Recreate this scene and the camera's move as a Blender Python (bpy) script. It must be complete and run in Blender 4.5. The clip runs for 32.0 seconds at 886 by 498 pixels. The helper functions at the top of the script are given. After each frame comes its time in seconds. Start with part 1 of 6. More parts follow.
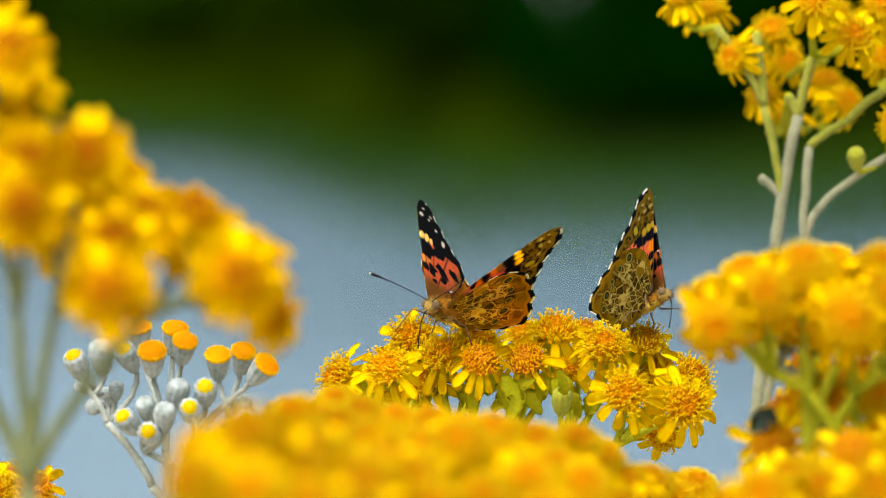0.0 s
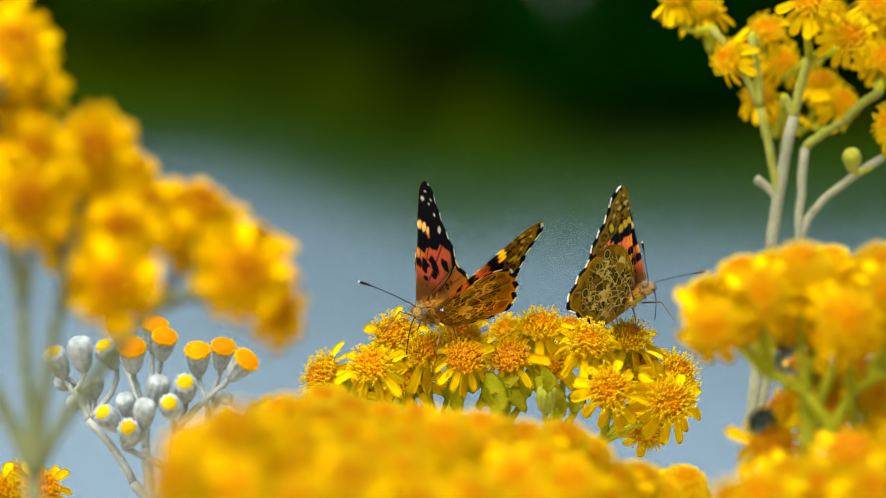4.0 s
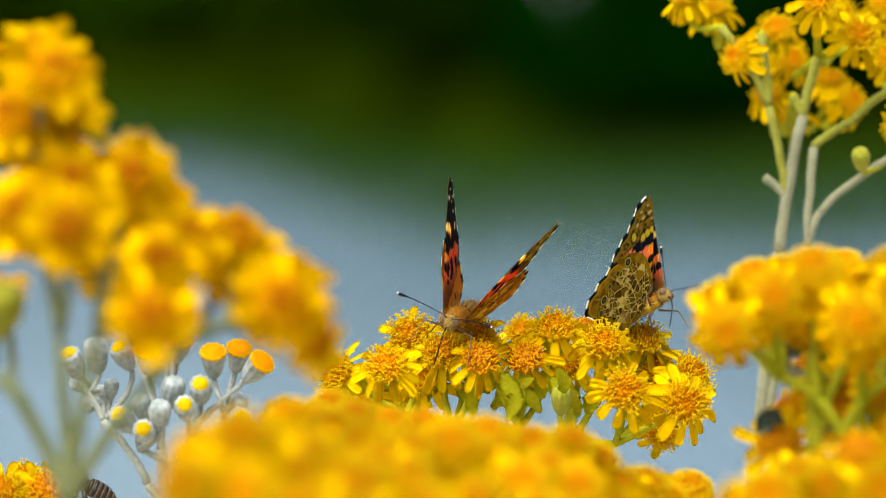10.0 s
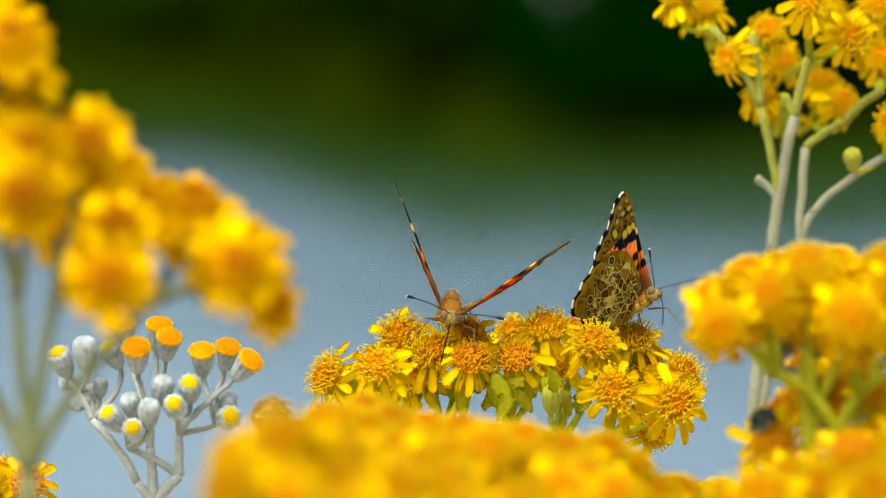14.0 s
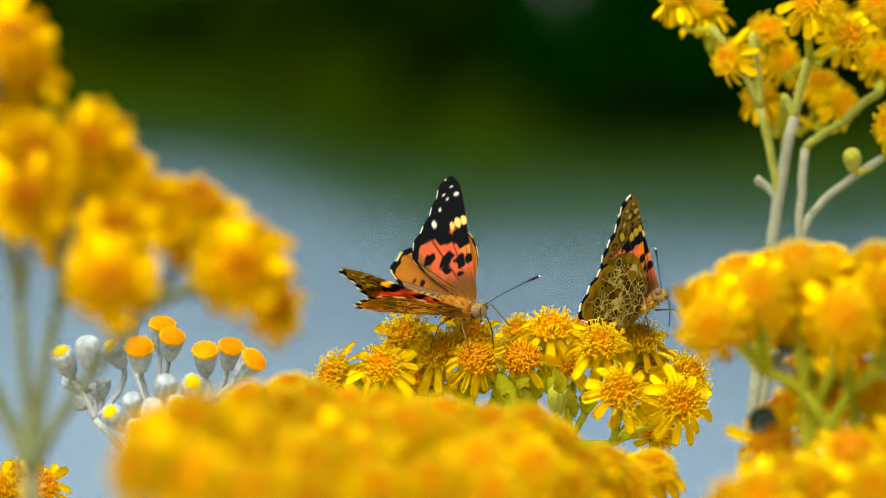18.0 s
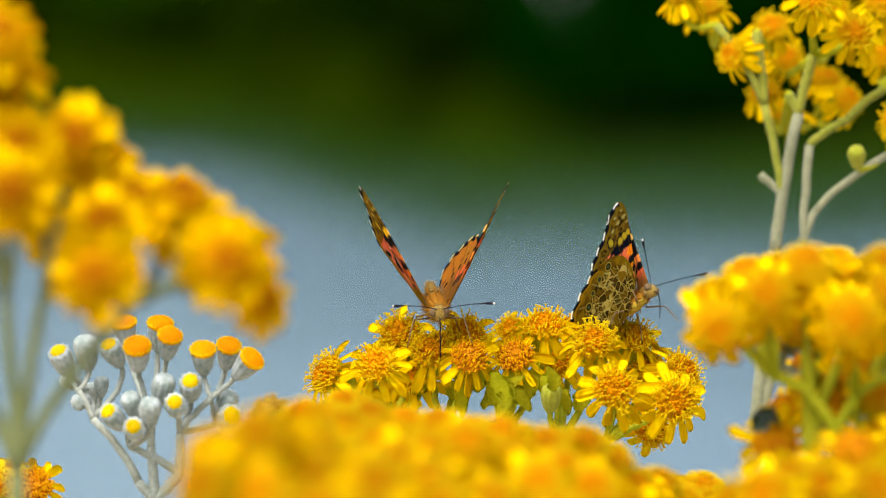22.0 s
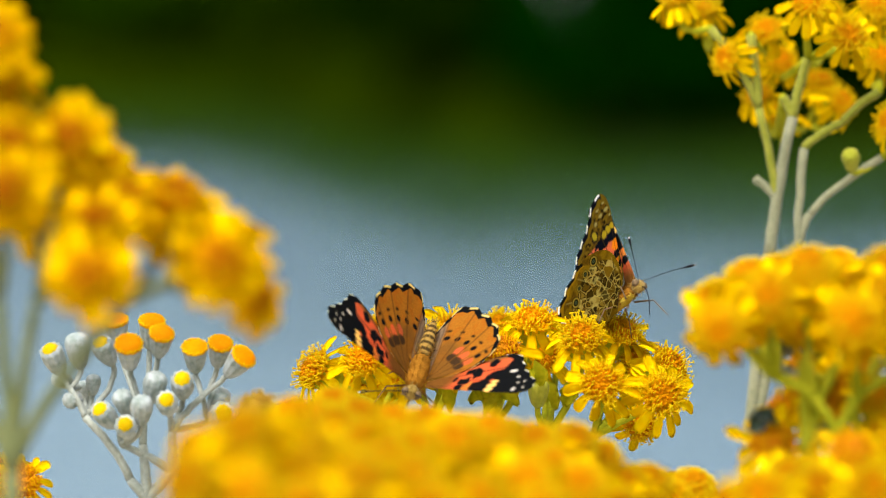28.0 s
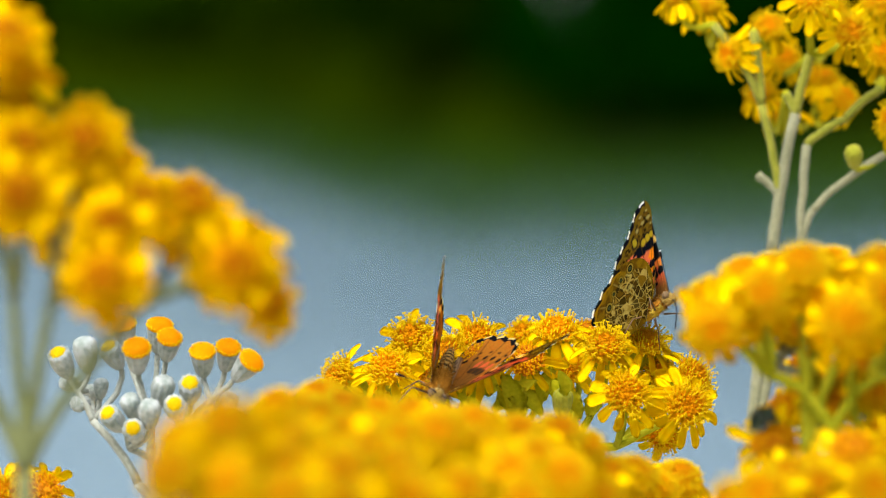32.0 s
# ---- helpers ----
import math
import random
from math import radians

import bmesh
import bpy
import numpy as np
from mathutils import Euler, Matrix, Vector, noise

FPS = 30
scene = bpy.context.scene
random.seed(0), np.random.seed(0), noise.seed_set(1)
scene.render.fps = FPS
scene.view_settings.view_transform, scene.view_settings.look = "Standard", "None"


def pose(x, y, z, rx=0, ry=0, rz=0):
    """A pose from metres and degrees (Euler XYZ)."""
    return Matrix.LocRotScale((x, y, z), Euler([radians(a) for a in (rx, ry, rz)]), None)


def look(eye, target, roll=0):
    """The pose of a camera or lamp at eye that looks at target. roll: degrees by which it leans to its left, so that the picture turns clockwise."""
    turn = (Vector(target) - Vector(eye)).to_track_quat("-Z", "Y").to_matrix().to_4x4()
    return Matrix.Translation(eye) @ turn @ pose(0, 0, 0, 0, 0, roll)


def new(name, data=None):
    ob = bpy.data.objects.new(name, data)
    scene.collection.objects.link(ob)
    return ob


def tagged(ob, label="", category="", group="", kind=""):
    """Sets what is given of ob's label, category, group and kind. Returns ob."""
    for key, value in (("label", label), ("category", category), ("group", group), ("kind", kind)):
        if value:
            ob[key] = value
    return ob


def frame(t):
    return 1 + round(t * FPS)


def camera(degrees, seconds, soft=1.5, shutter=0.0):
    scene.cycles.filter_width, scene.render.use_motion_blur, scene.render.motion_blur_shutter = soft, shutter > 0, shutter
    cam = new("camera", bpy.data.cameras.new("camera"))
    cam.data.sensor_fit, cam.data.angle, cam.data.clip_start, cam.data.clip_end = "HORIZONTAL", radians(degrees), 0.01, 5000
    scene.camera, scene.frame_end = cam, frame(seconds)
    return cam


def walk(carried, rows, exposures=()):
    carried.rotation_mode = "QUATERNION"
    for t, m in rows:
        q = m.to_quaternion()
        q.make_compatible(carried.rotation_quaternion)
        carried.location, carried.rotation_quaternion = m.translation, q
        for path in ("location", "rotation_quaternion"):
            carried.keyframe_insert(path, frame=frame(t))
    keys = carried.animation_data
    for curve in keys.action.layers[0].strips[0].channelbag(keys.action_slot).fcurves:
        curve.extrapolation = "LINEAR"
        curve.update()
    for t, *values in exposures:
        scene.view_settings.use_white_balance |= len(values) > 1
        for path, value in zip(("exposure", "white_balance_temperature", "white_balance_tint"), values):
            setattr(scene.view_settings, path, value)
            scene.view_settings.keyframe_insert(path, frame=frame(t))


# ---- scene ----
cam = camera(8.0, 32.0, soft=1.15)
# a long lens, wide open, set on the nearer butterfly
cam.data.dof.use_dof = True
cam.data.dof.focus_distance = 1.165
cam.data.dof.aperture_fstop = 15.5
EYE, AIM = (0.0, -1.1634, 0.561), (0.0, 0.0, 0.5)
walk(cam, [(0.0, look(EYE, AIM)), (32.0, look(EYE, AIM))], exposures=[(0.0, 0.44), (32.0, 0.44)])

# ---- light: bright, hazy day, the sun high and to the side ----
SUN_UP, SUN_SIDE = 60.0, 212.0   # elevation; bearing, clockwise from the view's far side
world = bpy.data.worlds.new("sky")
scene.world = world
world.use_nodes = True
wn = world.node_tree
sky = wn.nodes.new("ShaderNodeTexSky")
sky.sky_type = "NISHITA"
sky.sun_disc = False
sky.sun_elevation = radians(SUN_UP)
sky.sun_rotation = radians(SUN_SIDE)
sky.dust_density = 3.5
wn.links.new(sky.outputs[0], wn.nodes["Background"].inputs[0])
wn.nodes["Background"].inputs[1].default_value = 0.15
sun = new("sun", bpy.data.lights.new("sun", "SUN"))
sun.data.energy = 3.6
sun.data.angle = radians(64)
sun.data.color = (1.0, 0.95, 0.86)
_s = Vector((math.sin(radians(SUN_SIDE)) * math.cos(radians(SUN_UP)), math.cos(radians(SUN_SIDE)) * math.cos(radians(SUN_UP)), math.sin(radians(SUN_UP))))
sun.matrix_world = look(_s * 5, (0, 0, 0))

MM = 0.001
rng = random.Random(7)


# ---- materials ----
def surface(name, low, high, rough=0.6, grain=900.0, stain=120.0, bump=0.2, through_light=0.0, vary=0.0, sheen=0.0, spec=0.4, bump_size=0.0004):
    """A surface whose colour wanders between two tones at two sizes, with fine relief."""
    m = bpy.data.materials.new(name)
    m.use_nodes = True
    t = m.node_tree
    b = t.nodes["Principled BSDF"]
    b.inputs["Roughness"].default_value = rough
    b.inputs["Specular IOR Level"].default_value = spec
    if sheen:
        b.inputs["Sheen Weight"].default_value = sheen
    co = t.nodes.new("ShaderNodeTexCoord")
    n1, n2 = t.nodes.new("ShaderNodeTexNoise"), t.nodes.new("ShaderNodeTexNoise")
    n1.inputs["Scale"].default_value, n2.inputs["Scale"].default_value = grain, stain
    n1.inputs["Detail"].default_value, n2.inputs["Detail"].default_value = 4, 2
    t.links.new(co.outputs["Object"], n1.inputs["Vector"])
    t.links.new(co.outputs["Object"], n2.inputs["Vector"])
    add = t.nodes.new("ShaderNodeMath")
    add.operation = "ADD"
    t.links.new(n1.outputs["Fac"], add.inputs[0])
    t.links.new(n2.outputs["Fac"], add.inputs[1])
    ramp = t.nodes.new("ShaderNodeValToRGB")
    ramp.color_ramp.elements[0].position, ramp.color_ramp.elements[1].position = 0.36, 0.64
    ramp.color_ramp.elements[0].color, ramp.color_ramp.elements[1].color = (*low, 1), (*high, 1)
    half = t.nodes.new("ShaderNodeMath")
    half.operation = "MULTIPLY"
    half.inputs[1].default_value = 0.5
    t.links.new(add.outputs[0], half.inputs[0])
    t.links.new(half.outputs[0], ramp.inputs[0])
    colour = ramp.outputs[0]
    if vary:
        info = t.nodes.new("ShaderNodeObjectInfo")
        hsv = t.nodes.new("ShaderNodeHueSaturation")
        rng_v = t.nodes.new("ShaderNodeMapRange")
        rng_v.inputs["To Min"].default_value, rng_v.inputs["To Max"].default_value = 1 - vary, 1 + vary * 0.6
        rng_h = t.nodes.new("ShaderNodeMapRange")
        rng_h.inputs["To Min"].default_value, rng_h.inputs["To Max"].default_value = 0.5 - vary * 0.03, 0.5 + vary * 0.03
        t.links.new(info.outputs["Random"], rng_v.inputs[0])
        t.links.new(info.outputs["Random"], rng_h.inputs[0])
        t.links.new(rng_v.outputs[0], hsv.inputs["Value"])
        t.links.new(rng_h.outputs[0], hsv.inputs["Hue"])
        t.links.new(colour, hsv.inputs["Color"])
        colour = hsv.outputs[0]
    t.links.new(colour, b.inputs["Base Color"])
    if bump:
        bp = t.nodes.new("ShaderNodeBump")
        bp.inputs["Strength"].default_value, bp.inputs["Distance"].default_value = bump, bump_size
        t.links.new(n1.outputs["Fac"], bp.inputs["Height"])
        t.links.new(bp.outputs[0], b.inputs["Normal"])
    if through_light:
        tr = t.nodes.new("ShaderNodeBsdfTranslucent")
        mix = t.nodes.new("ShaderNodeMixShader")
        mix.inputs[0].default_value = through_light
        t.links.new(colour, tr.inputs["Color"])
        t.links.new(b.outputs[0], mix.inputs[1])
        t.links.new(tr.outputs[0], mix.inputs[2])
        t.links.new(mix.outputs[0], t.nodes["Material Output"].inputs[0])
    return m


PETAL = surface("yellow_petal", (0.95, 0.68, 0.0), (0.98, 0.81, 0.004), 0.65, 700, 90, 0.3, 0.48, 0.12, spec=0.01)
NEAR_PETAL = surface("golden_petal", (0.94, 0.62, 0.0), (0.97, 0.76, 0.0), 0.65, 700, 90, 0.3, 0.42, 0.12, spec=0.01)
FLORET = surface("orange_floret", (0.97, 0.55, 0.0), (0.98, 0.70, 0.0), 0.7, 1500, 200, 0.2, 0.5, 0.15, spec=0.06)
AMBER = surface("amber_floret", (0.95, 0.38, 0.0), (0.97, 0.50, 0.0), 0.7, 1500, 200, 0.2, 0.48, 0.15, spec=0.06)
DEEP = surface("deep_orange_floret", (0.46, 0.13, 0.0), (0.62, 0.21, 0.0), 0.75, 1500, 200, 0.2, 0.15, 0.15, spec=0.05)
MID = surface("full_orange_floret", (0.88, 0.36, 0.0), (0.95, 0.48, 0.0), 0.75, 1500, 200, 0.2, 0.25, 0.15, spec=0.05)
FLORET_OLD = surface("rusty_floret", (0.74, 0.25, 0.005), (0.88, 0.38, 0.005), 0.7, 1500, 200, 0.2, 0.2, 0.15, spec=0.06)
TIP = surface("floret_tip", (0.95, 0.68, 0.0), (0.98, 0.80, 0.01), 0.6, 1500, 200, 0.1, 0.45, 0.1, spec=0.06)
CALYX = surface("green_bract", (0.44, 0.44, 0.008), (0.64, 0.60, 0.02), 0.75, 1200, 180, 0.3, 0.45, 0.12, 0.0, 0.05)
STALK = surface("green_stalk", (0.38, 0.40, 0.01), (0.58, 0.57, 0.03), 0.75, 900, 150, 0.3, 0.35, 0.1, 0.0, 0.05)
FELT = surface("white_felted_stem", (0.19, 0.20, 0.11), (0.31, 0.31, 0.19), 0.85, 1400, 120, 0.5, 0, 0.06, 0.2, 0.1)
WHITE_FELT = surface("white_felt", (0.24, 0.27, 0.22), (0.42, 0.45, 0.40), 0.85, 1400, 120, 0.5, 0, 0.06, 0.2, 0.1)
PALE_GREEN = surface("pale_green_stem", (0.20, 0.215, 0.02), (0.32, 0.32, 0.045), 0.8, 900, 120, 0.4, 0, 0.06, 0.1, 0.1)
GREYSTEM = surface("grey_green_stem", (0.11, 0.135, 0.05), (0.19, 0.215, 0.09), 0.8, 900, 120, 0.4, 0, 0.06, 0.1, 0.1)
BUD = surface("white_woolly_bud", (0.22, 0.275, 0.235), (0.48, 0.525, 0.52), 0.85, 900, 200, 0.25, 0.05, 0.06, 0.2, 0.1)
LEAF = surface("silver_leaf", (0.10, 0.14, 0.11), (0.42, 0.46, 0.42), 0.8, 700, 150, 0.4, 0.1, 0.1, 0.5, 0.2)
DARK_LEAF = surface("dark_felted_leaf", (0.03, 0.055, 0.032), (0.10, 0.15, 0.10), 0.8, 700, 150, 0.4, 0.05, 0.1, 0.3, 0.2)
WITHER = surface("withered_brown", (0.34, 0.16, 0.012), (0.66, 0.40, 0.03), 0.8, 1100, 200, 0.5, 0.1, 0.1)


# ---- mesh helpers ----
def mesh_of(name, bm, *mats, smooth=True):
    me = bpy.data.meshes.new(name)
    bm.normal_update()
    bm.to_mesh(me)
    bm.free()
    for m in mats:
        me.materials.append(m)
    if smooth:
        me.polygons.foreach_set("use_smooth", [True] * len(me.polygons))
    return me


def part(name, data, parent, m=None, label=""):
    """One mesh as one part under a thing or under a part."""
    ob = new(name, data)
    ob.parent = parent
    if m is not None:
        ob.matrix_basis = m
    if label:
        tagged(ob, label)
    return ob


def ring_tube(bm, pts, radii, sides=7, mat=0, cap=True):
    """A tube along points, added to bm."""
    rings = []
    prev = None
    for i, p in enumerate(pts):
        p = Vector(p)
        a = Vector(pts[max(i - 1, 0)])
        b = Vector(pts[min(i + 1, len(pts) - 1)])
        d = (b - a).normalized()
        if prev is None:
            prev = d.orthogonal().normalized()
        x = (prev - d * prev.dot(d)).normalized()
        prev = x
        y = d.cross(x)
        rings.append([bm.verts.new(p + (x * math.cos(k * math.tau / sides) + y * math.sin(k * math.tau / sides)) * radii[i]) for k in range(sides)])
    for r0, r1 in zip(rings, rings[1:]):
        for k in range(sides):
            f = bm.faces.new((r0[k], r0[(k + 1) % sides], r1[(k + 1) % sides], r1[k]))
            f.material_index = mat
    if cap:
        bm.faces.new(rings[0][::-1]).material_index = mat
        bm.faces.new(rings[-1]).material_index = mat
    return rings


def lathe(bm, profile, sides=12, mat=0, ripple=0.0, waves=0, centre=(0, 0), squash=1.0):
    """A turned form about z from (radius, height) pairs; ripple and waves flute it."""
    rings = []
    for r, z in profile:
        ring = []
        for k in range(sides):
            a = k * math.tau / sides
            rr = r * (1 + ripple * math.cos(a * waves)) if waves else r
            ring.append(bm.verts.new((centre[0] + rr * math.cos(a), centre[1] + rr * math.sin(a) * squash, z)))
        rings.append(ring)
    for r0, r1 in zip(rings, rings[1:]):
        for k in range(sides):
            f = bm.faces.new((r0[k], r0[(k + 1) % sides], r1[(k + 1) % sides], r1[k]))
            f.material_index = mat
    bm.faces.new(rings[0][::-1]).material_index = mat
    bm.faces.new(rings[-1]).material_index = mat


def bend(p0, p1, p2, n):
    p0, p1, p2 = Vector(p0), Vector(p1), Vector(p2)
    return [p0 * (1 - s) ** 2 + p1 * 2 * s * (1 - s) + p2 * s * s for s in (i / n for i in range(n + 1))]


def toward(axis, spin=0.0):
    """Turns +z onto axis."""
    return Vector(axis).normalized().to_track_quat("Z", "Y").to_matrix().to_4x4() @ Matrix.Rotation(spin, 4, "Z")


# ---- flower heads: disc of florets, ray petals, cup of bracts ----
def disc_mesh(seed, old=False, shaggy=1.0, plain=None, girth=1.0):
    r = random.Random(seed)
    bm = bmesh.new()
    R, H = 3.05 * MM * girth, 1.6 * MM * girth
    lathe(bm, [(R * 1.0, -0.9 * MM), (R * 1.0, 0.0), (R * 0.8, H * 0.45), (R * 0.45, H * 0.85), (R * 0.1, H)], 12)
    n = int(130 * girth * girth)
    for i in range(n):
        q = math.sqrt((i + 0.5) / n)
        a = i * 2.39996 + r.uniform(-0.12, 0.12)
        x, y = R * q * math.cos(a), R * q * math.sin(a)
        base = Vector((x, y, H * (1 - q ** 2.2) - 0.15 * MM))
        up = Vector((x * 0.75 * q, y * 0.75 * q, R * 0.62)).normalized()
        up = (up + Vector((r.uniform(-.16, .16), r.uniform(-.16, .16), 0))).normalized()
        tall = (0.42 + 0.4 * q + r.uniform(-0.12, 0.15)) * MM * (1 if plain is None else 0.7)
        wide = 0.29 * MM
        top = base + up * tall
        ring_tube(bm, [base, base + up * tall * 0.6, top], [wide * 0.7, wide * 0.8, wide * 1.35], 5, 2 if q < 0.7 + r.uniform(-.1, .1) else 0)
        if q > 0.4 and r.random() < 0.85:
            # forked style that stands out of the floret
            e = top + (up + Vector((r.uniform(-.4, .4), r.uniform(-.4, .4), r.uniform(-.1, .3)))).normalized() * r.uniform(0.5, 1.1) * (1.45 if q > 0.8 else 0.9) * MM * shaggy
            ring_tube(bm, [top, e], [0.11 * MM, 0.10 * MM], 4, 1)
            for s in (-1, 1):
                side = up.orthogonal().normalized() * s
                ring_tube(bm, [e, e + (side * 0.9 + up * 0.3) * 0.33 * MM], [0.11 * MM, 0.14 * MM], 4, 1)
    if plain:
        return mesh_of("disc", bm, *plain)
    return mesh_of("disc", bm, FLORET_OLD if old else FLORET, FLORET if old else TIP, FLORET_OLD if old else AMBER)


def petal_mesh(seed, length=5.6, width=2.3, curl=0.5, mat=None):
    r = random.Random(seed)
    bm = bmesh.new()
    nu, nv = 8, 5
    rows = []
    for i in range(nu):
        s = i / (nu - 1)
        half = width * MM * 0.5 * (0.55 + 0.45 * math.sin(min(1, s * 1.6) * math.pi * 0.5)) * (1 if s < 0.72 else math.sqrt(max(0.06, 1 - ((s - 0.72) / 0.29) ** 2)))
        row = []
        for j in range(nv):
            v = j / (nv - 1) * 2 - 1
            z = -curl * length * MM * 0.35 * s * s + 0.22 * MM * (abs(v) ** 1.5) * (1 - 0.5 * s) + 0.08 * MM * math.cos(v * 7)
            x = length * MM * s * (1 - 0.05 * curl * s) 
            row.append(bm.verts.new((x, half * v + r.uniform(-.04, .04) * MM, z + r.uniform(-.05, .05) * MM)))
        rows.append(row)
    for a, b in zip(rows, rows[1:]):
        for j in range(nv - 1):
            bm.faces.new((a[j], b[j], b[j + 1], a[j + 1]))
    bmesh.ops.solidify(bm, geom=bm.faces[:], thickness=0.1 * MM)
    return mesh_of("petal", bm, mat or PETAL)


def calyx_mesh():
    bm = bmesh.new()
    lathe(bm, [(0.9 * MM, -6.2 * MM), (1.25 * MM, -5.5 * MM), (1.9 * MM, -4.2 * MM), (2.35 * MM, -2.4 * MM), (2.85 * MM, -0.6 * MM), (2.9 * MM, 0.05 * MM)], 39, 0, 0.15, 13)
    return mesh_of("calyx", bm, CALYX)


DISCS = [disc_mesh(s) for s in range(5)]
OLD_DISCS = [disc_mesh(s + 20, True, 0.6) for s in range(2)]
PETALS = [petal_mesh(s, 4.9 + 0.35 * (s % 3), 1.75 + 0.2 * (s % 2), 0.1 + 0.2 * (s % 4)) for s in range(8)]
WIDE_PETALS = [petal_mesh(s + 30, 4.9 + 0.35 * (s % 3), 2.4, 0.1 + 0.2 * (s % 4), NEAR_PETAL) for s in range(5)]
CLEAR_DISCS = [disc_mesh(s + 50, False, 0.15, (MID, FLORET, DEEP), 1.12) for s in range(3)]
ROUND_DISCS = [disc_mesh(s + 70, False, 0.3, (FLORET, TIP, AMBER), 1.25) for s in range(3)]
FULL_DISCS = [disc_mesh(s + 60, False, 0.4, (FLORET, TIP, AMBER), 1.25) for s in range(3)]
CALYX_MESH = calyx_mesh()


def flower_head(plant, place, axis, size=1.0, old=False, petals=11, droop=22, clear=0):
    """A head on plant: place and axis in the plant's space."""
    head = part("flower_head", rng.choice(OLD_DISCS if old else (DISCS, CLEAR_DISCS, FULL_DISCS, ROUND_DISCS)[clear]), plant,
                Matrix.Translation(place) @ toward(axis, rng.uniform(0, 6.28)) @ Matrix.Scale(size, 4), "rust-brown ageing flower head" if old else "")
    n = petals + rng.randint(-1, 1)
    for k in range(n):
        a = (k + rng.uniform(-0.22, 0.22)) * math.tau / n
        m = Matrix.Rotation(a, 4, "Z") @ Matrix.Translation((2.7 * MM, 0, -0.35 * MM)) @ Matrix.Rotation(radians(droop + rng.uniform(-16, 20)), 4, "Y") @ Matrix.Rotation(radians(rng.uniform(-18, 18)), 4, "X") @ Matrix.Scale(rng.uniform(0.86, 1.1), 4)
        part("petal", rng.choice(WIDE_PETALS if clear else PETALS), head, m)
    part("calyx", CALYX_MESH, head, Matrix.Rotation(rng.uniform(0, 6), 4, "Z"))
    return head


def stalk_between(plant, a, lead, b, r0, r1, mat, name="stalk"):
    bm = bmesh.new()
    pts = bend(a, lead, b, 7)
    jit = random.Random(int(abs(a[0] * 1e5)) + int(abs(b[2] * 1e5)))
    pts = [p + Vector((jit.uniform(-1, 1), jit.uniform(-1, 1), jit.uniform(-1, 1))) * 0.15 * MM if 0 < i < 7 else p for i, p in enumerate(pts)]
    ring_tube(bm, pts, [r0 + (r1 - r0) * i / 7 for i in range(8)], 8)
    return part(name, mesh_of(name, bm, mat), plant)


def plant_root(name, label, base, category="flowering plant", group="flowering plants in the bed"):
    root = new(name)
    root.location = base
    return tagged(root, label, category, group)


def stems(plant, hubs, mat, green=()):
    """hubs: (x, y, z, parent's index or -1 for the soil, radius in mm), in the plant's space."""
    for k, (x, y, z, up, rad) in enumerate(hubs):
        a = Vector((x, y, z))
        b = Vector(hubs[up][:3]) if up >= 0 else Vector((0, 0, -0.03))
        lead = a * 0.5 + b * 0.5 + Vector((0, 0, 0.12 * (a - b).length)) if up >= 0 else a * 0.6 + Vector((0, 0, -0.2 * a.z))
        if up >= 0:
            lead = a * 0.45 + b * 0.55 + Vector(((b.x - a.x) * 0.2, 0, 0))
        stalk_between(plant, a, lead, b, rad * MM * 0.85, (rad if up < 0 else hubs[up][4] * 0.8) * MM, PALE_GREEN if k in green else mat, "stem")


def heads_on(plant, hubs, heads, mat, droop=22, thin=0.75, clear=0, scale=1.0):
    """heads: (x, y, z, axis x, axis y, axis z, size, hub)."""
    for x, y, z, ax, ay, az, size, hub in heads:
        size *= scale
        axis = Vector((ax, ay, az)).normalized()
        place = Vector((x, y, z))
        flower_head(plant, place, axis, abs(size), size < 0, droop=droop, clear=clear, petals=17 if clear == 1 else 13)
        back = place - axis * 5.6 * MM * abs(size)
        h = Vector(hubs[int(hub)][:3])
        stalk_between(plant, back, back - axis * 0.3 * (h - back).length - Vector((0, 0, 0.08 * (h - back).length)), h, thin * MM, hubs[int(hub)][4] * MM * 0.75, mat)


def leaf_mesh(seed, length, width, lobes, mat, crumple=0.0):
    """A lobed felted leaf with a rolled edge."""
    r = random.Random(seed)
    bm = bmesh.new()
    n = 14
    rows = []
    for i in range(n):
        s = i / (n - 1)
        half = width * 0.5 * math.sin(math.pi * (0.08 + 0.9 * s)) * (0.65 + 0.35 * math.cos(s * math.tau * lobes))
        row = []
        for j in range(5):
            v = j / 2 - 1
            row.append(bm.verts.new((length * s, half * v * (1 + r.uniform(-crumple, crumple)), -0.25 * length * s * s + abs(v) * half * 0.35 + r.uniform(-.02 - crumple * 0.25, .02 + crumple * 0.25) * width)))
        rows.append(row)
    for a, b in zip(rows, rows[1:]):
        for j in range(4):
            bm.faces.new((a[j], b[j], b[j + 1], a[j + 1]))
    bmesh.ops.solidify(bm, geom=bm.faces[:], thickness=0.25 * MM)
    return mesh_of("leaf", bm, mat)


# ---- the place: soil, lake and far bank ----
def bay(x):
    """How much further off the far bank lies where the lake runs into a bay."""
    s = min(1, max(0, (0.25 - x) / 1.5))
    return 5.5 * s * s * (3 - 2 * s)


